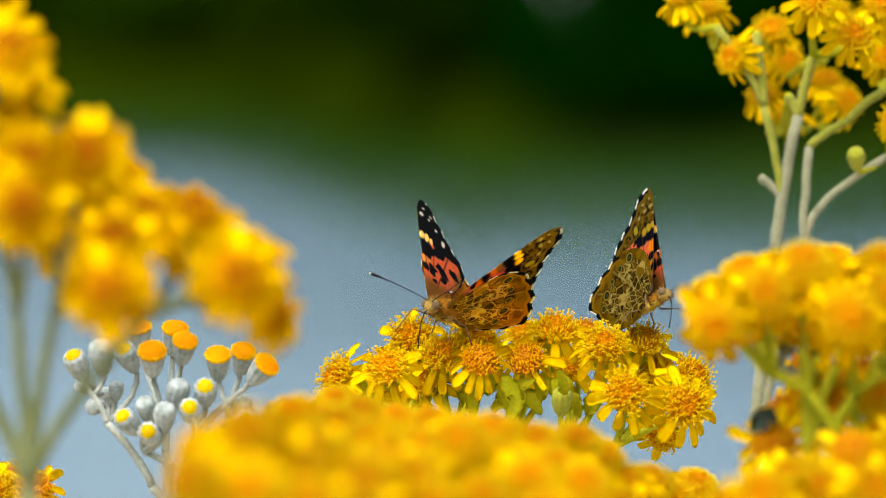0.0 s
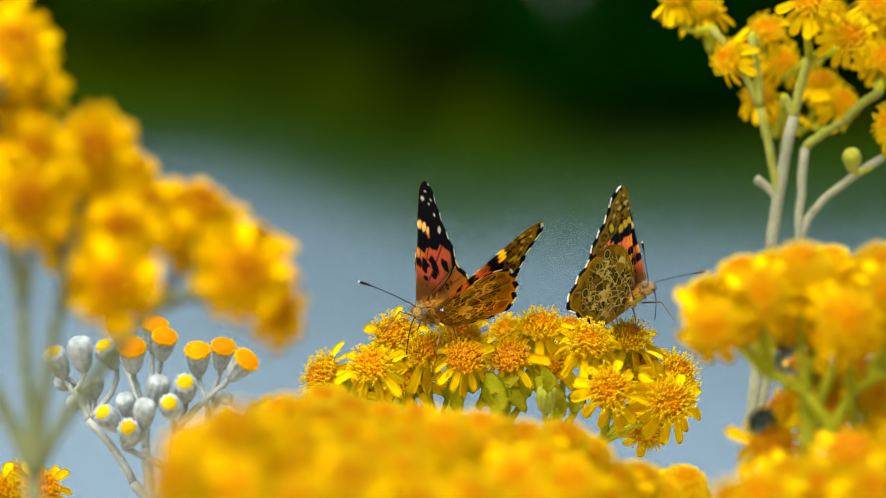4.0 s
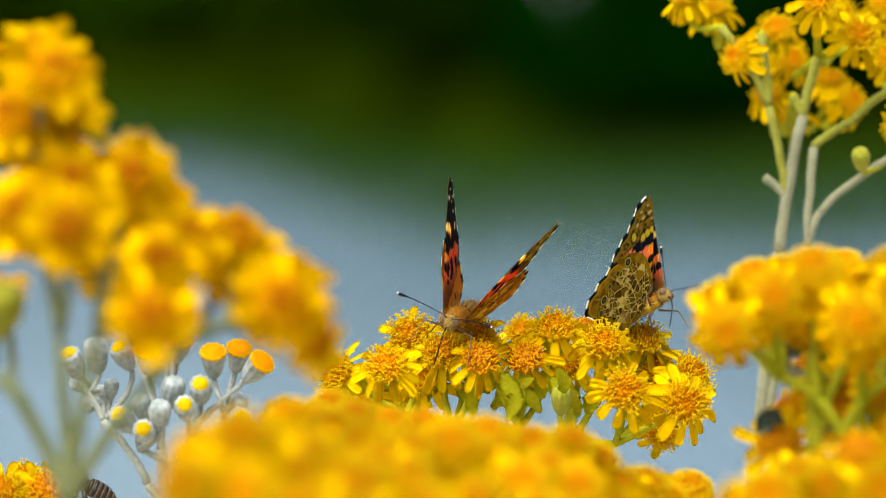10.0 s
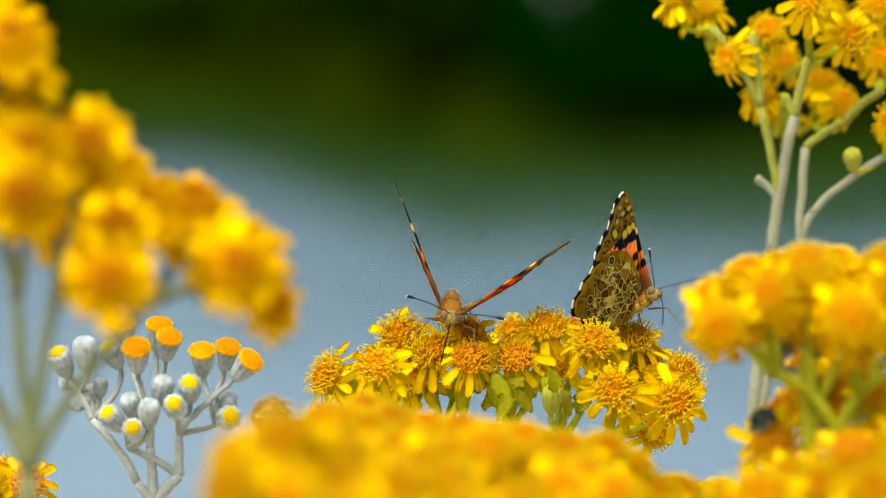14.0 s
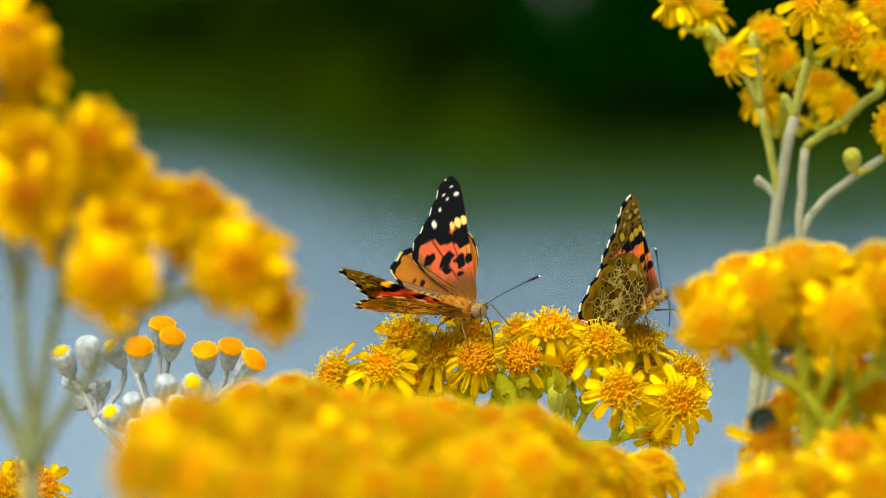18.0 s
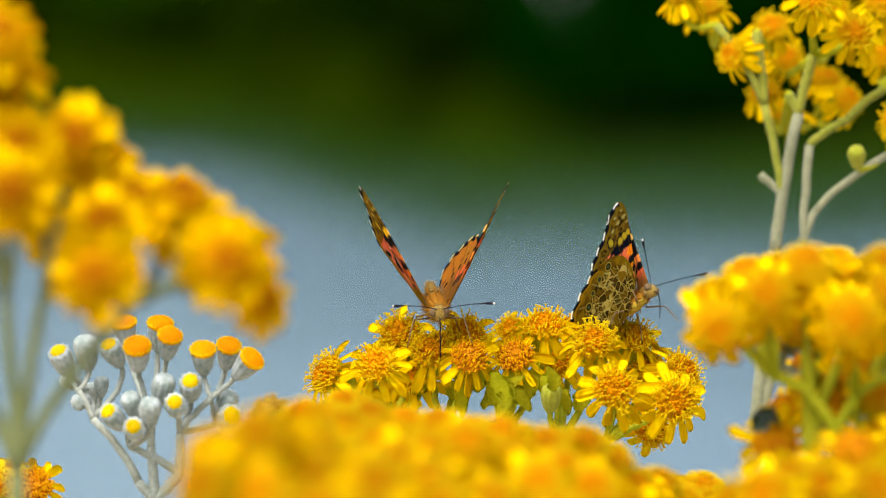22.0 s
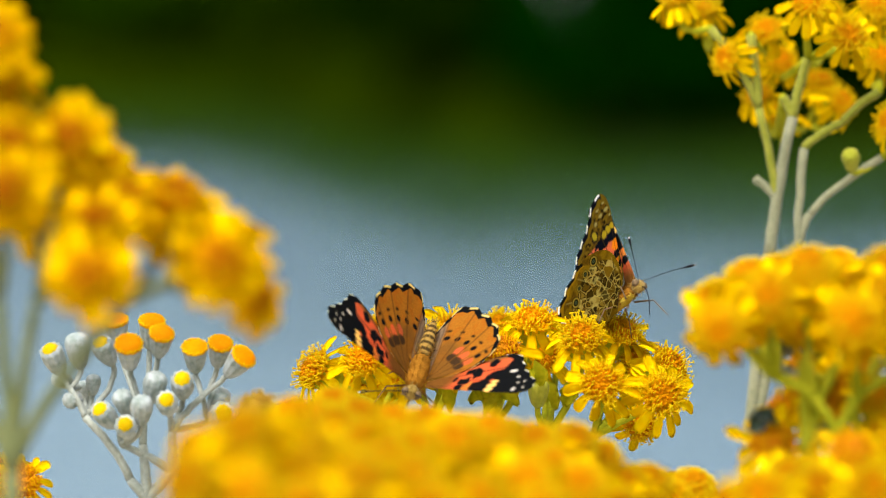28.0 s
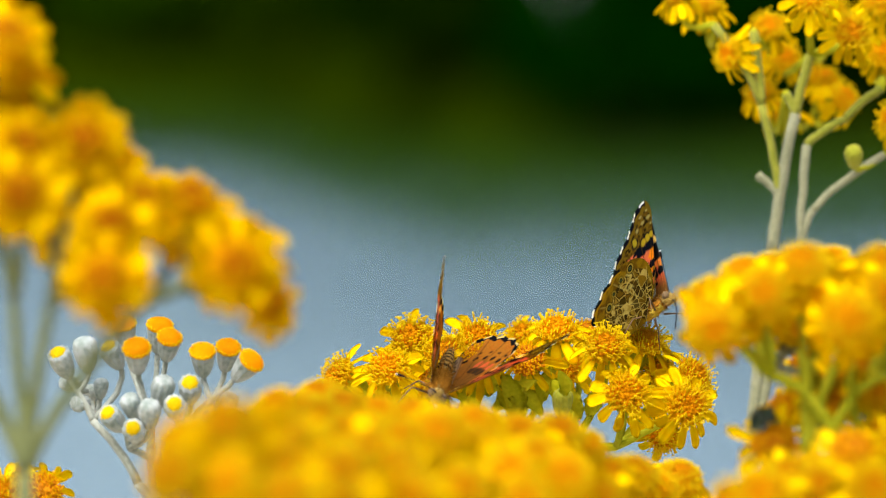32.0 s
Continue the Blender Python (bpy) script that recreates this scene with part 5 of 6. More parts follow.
    b = furry(None, [(p[0] * MM, p[1] * MM) for p in ((0.6, -3.4), (1.5, -1.8), (1.6, 1.0), (1.0, 3.4))], 10, 160, seed + 5)
    b.transform(Matrix.Translation((0, 1.0 * MM, -1.0 * MM)))
    b.transform(Matrix.Diagonal((slim, 1, slim, 1)))
    part("breast", mesh_of("breast", b, BELLY), root, label="pale buff furry underside")
    joints = {}
    for s in (1, -1):
        fore = part("forewing", WINGS["forewing" if slim == 1 else "fore_folded", s], root, Matrix.Translation((s * 1.3 * MM, 3.3 * MM, 0.8 * MM)))
        hind = part("hindwing", WINGS[hind_kind, s], root, Matrix.Translation((s * 1.3 * MM, 2.0 * MM, 0.6 * MM)))
        joints[s] = (fore, hind)
    return root, joints


def raised(s, angle, fore, ahead=0.0, out=1.4, twist=0.0):
    """A wing's pose on its body: raised by angle degrees from level, drawn ahead by so many degrees in its plane, twisted about its length."""
    y, z = (3.85, 0.8) if fore else (2.55, 0.6)
    return Matrix.Translation((s * out * MM, y * MM, z * MM)) @ Matrix.Rotation(radians(-s * (angle - (0 if fore else 1.5))), 4, "Y") @ Matrix.Rotation(radians(s * ahead), 4, "Z") @ Matrix.Rotation(radians(twist), 4, "X")


def body_pose(x, y, z, yaw, pitch, roll):
    """Millimetres from AIM, and degrees: yaw 0 looks at the camera's side, positive turns to +x; pitch lifts the head; roll lifts its right side."""
    f = Vector((math.sin(radians(yaw)) * math.cos(radians(pitch)), -math.cos(radians(yaw)) * math.cos(radians(pitch)), math.sin(radians(pitch))))
    r0 = f.cross(Vector((0, 0, 1))).normalized()
    u0 = r0.cross(f)
    r = r0 * math.cos(radians(roll)) + u0 * math.sin(radians(roll))
    u = r.cross(f)
    m = Matrix((r, f, u)).transposed().to_4x4()
    return Matrix.Translation(Vector(AIM) + Vector((x, y, z)) * MM) @ m


painted, painted_wings = butterfly("butterfly", "orange, black and white spotted butterfly raising its wings on yellow flowers", 11)
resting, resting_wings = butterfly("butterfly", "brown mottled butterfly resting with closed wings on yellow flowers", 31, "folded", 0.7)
resting.scale = (0.9, 0.9, 0.9)

# ---- honey bee ----
BEE_FUR = surface("grey_brown_bee_fur", (0.05, 0.036, 0.018), (0.20, 0.145, 0.07), 0.9, 2500, 400, 0.8, 0, 0, 0.0, 0.1)
BEE_DARK = surface("dark_bee_shell", (0.012, 0.010, 0.008), (0.05, 0.04, 0.03), 0.35, 2500, 400, 0.2)
BEE_BAND = surface("pale_bee_band", (0.09, 0.06, 0.03), (0.20, 0.14, 0.07), 0.8, 2500, 400, 0.5, 0, 0, 0.4, 0.2)
BEE_FACE = surface("yellow_bee_face", (0.42, 0.30, 0.05), (0.62, 0.48, 0.12), 0.7, 2500, 400, 0.4)


def bee_wing_material():
    m = bpy.data.materials.new("clear_bee_wing")
    m.use_nodes = True
    b = m.node_tree.nodes["Principled BSDF"]
    b.inputs["Base Color"].default_value = (0.6, 0.55, 0.5, 1)
    b.inputs["Alpha"].default_value = 0.14
    b.inputs["Roughness"].default_value = 0.3
    return m


BEE_WING = bee_wing_material()


def honey_bee():
    """Head to +y, back to +z."""
    root = new("bee")
    tagged(root, "small grey-brown honey bee flying beside the buds", "bee")
    b = furry(None, [(p[0] * MM, p[1] * MM) for p in ((0.8, -2.2), (1.7, -1.3), (2.0, 0), (1.6, 1.4), (0.8, 2.0))], 12, 380, 51)
    part("thorax", mesh_of("thorax", b, BEE_FUR), root)
    b = bmesh.new()
    for k in range(6):
        z0 = -1.9 - k * 1.15
        r0, r1 = (1.2, 1.9, 2.0, 1.9, 1.6, 1.1)[k], (1.9, 2.0, 1.9, 1.6, 1.1, 0.3)[k]
        lathe(b, [(r1 * 0.96 * MM, (z0 - 1.2) * MM), (r1 * 1.02 * MM, (z0 - 0.75) * MM), (r0 * 1.02 * MM, (z0 - 0.35) * MM)], 14, 0)
        lathe(b, [(r0 * 1.02 * MM, (z0 - 0.36) * MM), (r0 * 1.05 * MM, (z0 - 0.1) * MM), (r0 * 0.96 * MM, z0 * MM)], 14, 1)
    b.transform(Matrix.Rotation(radians(-90), 4, "X"))
    b.transform(Matrix.Rotation(radians(12), 4, "X"))
    part("abdomen", mesh_of("abdomen", b, BEE_DARK, BEE_BAND), root, label="dark abdomen with pale bands")
    b = furry(None, [(p[0] * MM, p[1] * MM) for p in ((0.9, -0.9), (1.6, -0.3), (1.5, 0.5), (0.8, 1.1))], 10, 120, 53)
    b.transform(Matrix.Translation((0, 3.1 * MM, -0.4 * MM)))
    head = part("head", mesh_of("head", b, BEE_DARK), root)
    b = bmesh.new()
    bmesh.ops.create_icosphere(b, subdivisions=2, radius=1.0 * MM)
    b.transform(Matrix.Translation((0, 3.6 * MM, -1.0 * MM)) @ Matrix.Diagonal((0.9, 0.6, 1.1, 1)))
    part("face", mesh_of("face", b, BEE_FACE), head, label="yellowish hairy face")
    for s in (-1, 1):
        b = bmesh.new()
        bmesh.ops.create_uvsphere(b, u_segments=10, v_segments=8, radius=0.75 * MM)
        b.transform(Matrix.Translation((s * 1.2 * MM, 3.3 * MM, -0.2 * MM)) @ Matrix.Diagonal((0.7, 0.8, 1.4, 1)))
        part("eye", mesh_of("eye", b, BEE_DARK), head)
        b = bmesh.new()
        ring_tube(b, [(s * 0.4 * MM, 4.0 * MM, 0.3 * MM), (s * 0.8 * MM, 4.8 * MM, 1.3 * MM), (s * 1.2 * MM, 6.6 * MM, 1.0 * MM)], [0.13 * MM] * 3, 6)
        part("antenna", mesh_of("antenna", b, BEE_DARK), head)
        for k, (y, z, dy) in enumerate(((1.2, -4.2, 1.4), (0.0, -4.8, 0.0), (-1.2, -5.6, -1.8))):
            b = bmesh.new()
            w = 0.2 + 0.16 * k
            ring_tube(b, [(s * 1.1 * MM, y * MM, -1.2 * MM), (s * 2.0 * MM, (y + dy * 0.4) * MM, -2.4 * MM), (s * 1.9 * MM, (y + dy * 0.8) * MM, z * 0.85 * MM), (s * 1.6 * MM, (y + dy) * MM, z * MM)], [w * 0.9 * MM, w * MM, w * 1.15 * MM, w * 0.5 * MM], 7)
            part("leg", mesh_of("leg", b, BEE_DARK), root)
        for name, ln, wd, y0, ang in (("forewing", 9.0, 3.0, 0.6, 62), ("hindwing", 6.2, 2.2, -0.6, 72)):
            b = bmesh.new()
            rows = []
            for i in range(9):
                q = i / 8
                h = wd * 0.5 * math.sin(math.pi * min(1, 0.1 + q * 0.88)) ** 0.7
                rows.append([b.verts.new((ln * q * MM, v * h * MM, 0.15 * MM * math.sin(q * 3 + v))) for v in (-1.2, -0.3, 0.5, 0.8)])
            for p, q in zip(rows, rows[1:]):
                for j in range(3):
                    b.faces.new((p[j], q[j], q[j + 1], p[j + 1]))
            bmesh.ops.solidify(b, geom=b.faces[:], thickness=0.05 * MM)
            b.transform(Matrix.Translation((s * 1.0 * MM, y0 * MM, 1.5 * MM)) @ Matrix.Rotation(radians(90 - s * 90 + s * -ang), 4, "Z") @ Matrix.Rotation(radians(-18), 4, "Y"))
            part(name, mesh_of(name, b, BEE_WING), root)
    return root


bee = honey_bee()
bee.scale = (0.88, 0.88, 0.88)

# ---- what moves ----
def sway(plant, tall, rows):
    """rows: seconds, and how far the flowers move to +x and up, in mm; the plant leans about its foot."""
    at = plant.location.copy()
    walk(plant, [(t, Matrix.Translation(at + Vector((0, 0, dz * MM))) @ Matrix.Rotation(math.atan2(dx * MM, tall), 4, "Y")) for t, dx, dz in rows])


def flutter(thing, joints, rows, hind=0.0, out=1.4, lag=0.0):
    """rows: seconds; place, yaw, pitch, roll; the right and the left wings' lift; how far the forewings are drawn ahead;
    and, if given, how far the hindwings are drawn ahead, the right and the left forewing twisted,
    and the share of that twist that the hindwings take."""
    walk(thing, [(r[0], body_pose(*r[1:7])) for r in rows])
    for s, k, w in ((1, 7, 11), (-1, 8, 12)):
        back = lag if s < 0 else 0
        walk(joints[s][0], [(r[0], raised(s, r[k], True, r[9] - back, out, r[w] if len(r) > 11 else 0)) for r in rows])
        walk(joints[s][1], [(r[0], raised(s, r[k], False, (r[10] if len(r) > 11 else hind) - back, out, r[w] * r[13] if len(r) > 11 else 0)) for r in rows])


def motions():
    sway(perch, 0.478, [(0, 0.00, -0.00), (0.5, -0.96, 0.32), (1, -2.71, 0.87), (1.5, -3.11, 1.03), (2, -2.79, 1.11), (2.5, -3.02, 0.79), (3, -3.27, 0.63), (3.5, -3.19, 0.48), (5.5, -1.76, 0.56), (6, -2.15, 0.71), (6.5, -1.76, 0.79), (7, -1.03, 0.47), (7.5, -0.17, 0.23), (8, 0.39, 0.32), (8.5, 0.95, 0.16), (9, 1.03, 0.16), (9.5, 0.23, -0.00), (10, -0.08, 0.32), (10.5, -1.43, 0.71), (11, -2.79, 0.95), (11.5, -3.58, 1.19), (12, -3.90, 0.95), (12.5, -3.35, 0.79), (13, -2.79, 0.48), (13.5, -2.31, 0.40), (14, -1.83, 0.40), (14.5, -1.36, 0.16), (16.5, -3.35, 0.87), (17, -2.23, 0.63), (17.5, -0.96, 0.47), (18, -0.80, 0.32), (18.5, -1.12, 0.55), (19, -1.43, 0.71), (19.5, -1.36, 0.71), (20, -0.32, 0.31), (20.5, 0.00, 0.31), (21, -0.56, 0.31), (21.5, -1.28, 0.63), (22, -1.99, 0.63), (22.5, -1.51, 0.16), (23, -0.40, 0.08), (23.5, -0.08, -0.00), (24, -0.16, 0.16), (24.5, -0.72, 0.16), (25, -1.19, 0.16), (25.5, -0.56, 0.47), (27.5, -3.43, 0.71), (28, -4.30, 1.59), (28.5, -2.71, 1.76), (29, -1.60, 1.43), (29.5, -1.76, 0.96), (30, -2.07, 0.48), (30.5, -0.96, 0.16), (31, 0.31, 0.32), (31.5, 0.79, -0.00), (32, 0.16, -0.16)])
    sway(near_left, 0.507, [(0, 0.00, -0.00), (0.5, -0.88, 0.18), (1, -1.58, 0.66), (1.5, -1.63, 0.74), (2, -1.27, 1.14), (2.5, -1.14, 1.23), (3, -0.09, 1.36), (3.5, 0.83, 1.01), (5.5, 0.66, 0.79), (6, -0.92, 0.97), (6.5, -2.11, 1.23), (7, -3.12, 1.01), (7.5, -3.08, 0.70), (8, -2.77, 0.44), (8.5, -1.49, -0.05), (9, 0.83, -0.83), (9.5, 3.60, -2.11), (10, 6.54, -3.21), (10.5, 8.87, -4.48), (11, 10.59, -5.19), (11.5, 10.81, -5.23), (12, 9.14, -4.39), (12.5, 6.99, -2.85), (13, 4.70, -1.54), (13.5, 2.11, 0.39), (14, -0.04, 1.71), (14.5, -1.36, 2.72), (16.5, -1.49, 3.25), (17, -0.48, 2.46), (17.5, -0.04, 1.98), (18, 0.44, 1.53), (18.5, 0.17, 1.45), (19, -0.18, 1.45), (19.5, -0.57, 1.67), (20, -1.23, 1.98), (20.5, -1.84, 2.19), (21, -2.02, 2.24), (21.5, -2.02, 2.24), (22, -1.76, 2.19), (22.5, -1.40, 1.80), (23, -0.92, 1.63), (23.5, 0.00, 1.19), (24, 0.83, 0.79), (24.5, 0.83, 0.70), (25, 0.48, 0.92), (25.5, 0.00, 1.19), (27.5, -2.99, 2.59), (28, -2.68, 2.33), (28.5, -2.07, 2.02), (29, -1.10, 1.54), (29.5, 0.13, 1.01), (30, 1.05, 0.48), (30.5, 1.67, 0.35), (31, 1.40, 0.53), (31.5, 0.62, 1.19), (32, -0.48, 1.89)])
    sway(near_front, 0.481, [(0, 0.00, -0.00), (0.5, -0.13, 0.06), (1, -0.98, 0.33), (1.5, -1.64, 0.33), (2, -2.10, 0.72), (2.5, -2.56, 0.72), (3, -2.42, 0.66), (3.5, -2.35, 0.39), (5.5, -0.46, 0.26), (6, -0.78, 0.33), (6.5, -1.11, 0.52), (7, -2.16, 0.66), (7.5, -2.82, 0.85), (8, -3.60, 0.92), (8.5, -4.06, 0.92), (9, -3.80, 0.52), (9.5, -2.88, -0.13), (10, -0.92, -0.46), (10.5, 0.86, -0.85), (11, 3.22, -1.51), (11.5, 5.31, -1.77), (12, 6.43, -1.91), (12.5, 7.09, -1.97), (13, 6.76, -1.84), (13.5, 6.43, -1.38), (14, 4.98, -1.18), (14.5, 3.15, -0.46), (16.5, -5.70, 2.10), (17, -7.15, 2.49), (17.5, -7.86, 2.88), (18, -7.67, 2.68), (18.5, -6.61, 2.42), (19, -4.98, 1.97), (19.5, -3.01, 1.37), (20, -1.18, 0.72), (20.5, 0.60, -0.00), (21, 1.71, -0.46), (21.5, 2.10, -0.66), (22, 1.45, -0.46), (22.5, 0.20, -0.00), (23, -1.24, 0.72), (23.5, -3.08, 1.18), (24, -4.39, 1.77), (24.5, -5.37, 2.16), (25, -5.63, 2.10), (25.5, -5.44, 1.84), (27.5, -1.37, 0.39), (28, -0.39, 0.06), (28.5, 0.20, -0.39), (29, 0.66, -0.27), (29.5, 0.73, -0.33), (30, 0.79, -0.00), (30.5, 0.27, -0.06), (31, -0.59, 0.33), (31.5, -1.57, 0.78), (32, -2.88, 1.31)])
    sway(near_right, 0.498, [(0, 0.00, -0.00), (0.5, 0.00, -0.41), (1, 0.00, -0.48), (1.5, 0.34, -0.55), (2, 0.34, -0.55), (2.5, -0.41, -0.34), (3, -0.48, -0.21), (3.5, -0.41, -0.21), (5.5, -0.95, 0.48), (6, -1.09, 0.41), (6.5, -0.68, 0.13), (7, -0.14, -0.41), (7.5, 0.69, -1.10), (8, 1.51, -1.30), (8.5, 1.51, -1.30), (9, 1.16, -1.23), (9.5, 1.03, -0.82), (10, 1.44, -0.75), (10.5, 1.30, -0.62), (11, 0.89, -0.62), (11.5, 0.28, -0.55), (12, -0.07, -0.55), (12.5, 0.34, -0.28), (13, 1.10, -0.21), (13.5, 1.10, -0.14), (14, 0.55, -0.14), (14.5, -0.07, -0.14), (16.5, -0.75, 0.27), (17, -0.13, 0.34), (17.5, -0.62, 0.27), (18, -0.82, 0.13), (18.5, -0.68, -0.07), (19, -0.14, -0.34), (19.5, 0.68, -0.34), (20, 0.55, -0.41), (20.5, 0.07, -0.41), (21, -0.34, -0.48), (21.5, -0.27, -0.75), (22, 0.34, -0.34), (22.5, 0.07, -0.14), (23, -0.54, 0.48), (23.5, -0.95, 0.61), (24, -1.16, 0.48), (24.5, -0.54, 0.07), (25, 0.41, -0.41), (25.5, 0.69, -0.69), (27.5, 0.69, -0.69), (28, 0.62, -0.55), (28.5, -0.20, 0.07), (29, -1.29, 0.68), (29.5, -2.11, 0.82), (30, -1.43, 0.54), (30.5, -0.48, -0.00), (31, 0.27, -0.41), (31.5, 0.34, -0.55), (32, -0.20, -0.21)])
    sway(low_right, 0.478, [(0, 0.00, -0.00), (0.5, 0.36, -0.07), (1, 0.22, -0.00), (1.5, 0.07, -0.07), (2, 0.00, 0.07), (2.5, -0.07, -0.00), (3, 0.00, -0.07), (3.5, -0.15, -0.07), (5.5, -0.50, -0.00), (6, -0.58, -0.00), (6.5, -0.15, -0.00), (7, -0.07, -0.00), (7.5, 0.43, -0.00), (8, 0.72, -0.00), (8.5, 0.86, 0.07), (9, 1.08, -0.00), (9.5, 0.93, -0.15), (10, 0.93, -0.15), (10.5, 0.58, -0.00), (11, 0.36, -0.00), (11.5, 0.22, 0.07), (12, 0.14, -0.00), (12.5, 0.22, -0.00), (13, 0.22, -0.00), (13.5, 0.29, -0.00), (14, -0.07, -0.00), (14.5, -0.22, -0.00), (16.5, -0.36, 0.07), (17, -0.36, 0.14), (17.5, -0.29, 0.14), (18, -0.29, 0.14), (18.5, -0.15, 0.14), (19, 0.00, 0.14), (19.5, 0.22, 0.14), (20, 0.36, 0.14), (20.5, 0.50, 0.21), (21, 0.65, 0.14), (21.5, 0.57, 0.07), (22, 0.22, 0.07), (22.5, -0.15, -0.00), (23, -0.36, -0.00), (23.5, -0.43, -0.15), (24, -0.43, -0.15), (24.5, -0.29, -0.15), (25, -0.07, -0.07), (25.5, 0.36, 0.14), (27.5, 0.15, 0.14), (28, -0.22, -0.00), (28.5, -0.65, -0.00), (29, -0.79, 0.07), (29.5, -0.79, 0.07), (30, -0.58, 0.07), (30.5, -0.36, -0.00), (31, -0.22, -0.00), (31.5, -0.07, 0.14), (32, -0.07, 0.14)])
    sway(tall_right, 0.523, [(0, 0.00, -0.00), (0.5, 0.39, -0.11), (1, 0.11, -0.05), (1.5, -0.28, -0.05), (2, -0.72, 0.11), (2.5, -0.89, 0.05), (3, -0.39, 0.11), (3.5, -0.61, -0.05), (5.5, -1.06, -0.50), (6, -0.95, -0.50), (6.5, -0.39, -0.34), (7, -0.61, -0.17), (7.5, -0.28, 0.11), (8, -0.06, 0.50), (8.5, 0.51, 0.61), (9, 1.17, 0.55), (9.5, 1.11, 0.17), (10, 0.89, -0.00), (10.5, 0.61, -0.11), (11, 0.39, -0.00), (11.5, -0.11, -0.05), (12, -0.22, -0.17), (12.5, 0.16, -0.23), (13, -0.11, -0.11), (13.5, -0.28, -0.17), (14, -0.72, -0.17), (14.5, -1.17, -0.44), (16.5, -1.28, -0.39), (17, -1.01, -0.28), (17.5, -0.95, -0.23), (18, -0.78, -0.28), (18.5, -0.56, -0.28), (19, -0.50, -0.11), (19.5, -0.34, 0.34), (20, 0.00, 0.67), (20.5, 0.17, 0.78), (21, 0.50, 0.78), (21.5, 0.67, 0.67), (22, 0.05, 0.34), (22.5, -0.78, -0.34), (23, -0.72, -0.67), (23.5, -0.61, -0.84), (24, -0.67, -0.78), (24.5, -0.83, -0.44), (25, -0.94, -0.00), (25.5, -0.34, 0.72), (27.5, -0.39, -0.00), (28, -1.06, -0.28), (28.5, -1.39, -0.56), (29, -1.45, -0.73), (29.5, -1.34, -0.95), (30, -1.17, -0.78), (30.5, -1.01, -0.56), (31, -0.78, -0.28), (31.5, -0.39, 0.17), (32, -0.50, 0.39)])
    sway(silver_buds, 0.475, [(0, 0.00, -0.00), (0.5, -0.62, 0.15), (1, -1.63, 0.54), (1.5, -2.64, 0.62), (2, -3.19, 0.93), (2.5, -4.12, 0.85), (3, -4.36, 0.85), (3.5, -4.12, 0.77), (5.5, -2.10, 0.70), (6, -2.02, 0.54), (6.5, -0.85, 0.38), (7, -0.23, -0.01), (7.5, 0.08, -0.01), (8, 0.39, 0.15), (8.5, 0.94, 0.15), (9, 1.56, 0.31), (9.5, 0.23, 0.39), (10, -0.85, 0.46), (10.5, -2.57, 0.70), (11, -2.80, 0.93), (11.5, -3.27, 1.08), (12, -4.28, 1.01), (12.5, -3.73, 1.09), (13, -3.11, 1.09), (13.5, -2.80, 0.70), (14, -2.80, 0.70), (14.5, -2.72, 0.54), (16.5, -3.11, 0.85), (17, -3.26, 0.85), (17.5, -3.19, 0.93), (18, -2.26, 0.77), (18.5, -1.09, 0.70), (19, -0.62, 0.46), (19.5, -1.25, 0.46), (20, -2.10, 0.62), (20.5, -2.02, 0.46), (21, -1.63, 0.62), (21.5, -1.94, 0.77), (22, -2.64, 0.93), (22.5, -2.64, 0.62), (23, -2.64, 0.70), (23.5, -2.33, 0.54), (24, -1.56, 0.39), (24.5, -0.47, 0.08), (25, -0.23, 0.08), (25.5, -0.78, 0.31), (27.5, -3.81, 0.93), (28, -4.12, 1.32), (28.5, -4.12, 1.16), (29, -4.36, 0.93), (29.5, -4.05, 0.70), (30, -1.71, 0.46), (30.5, 0.24, 0.39), (31, -0.15, 0.31), (31.5, -1.48, 0.46), (32, -2.72, 0.62)])
    sway(low_left, 0.459, [(0, 0.00, 0.00), (3, 0.51, 0.00), (6, 2.26, 0.21), (9, 2.46, 0.41), (11, 0.82, -0.41), (13, -1.44, 1.03), (16.5, 0.21, 0.41), (19, 1.23, 0.41), (21, -0.62, 0.82), (23, 0.62, 0.41), (25, 1.03, 0.31), (28, -2.26, 1.44), (30, 0.41, 0.21), (32, 1.64, -0.21)])
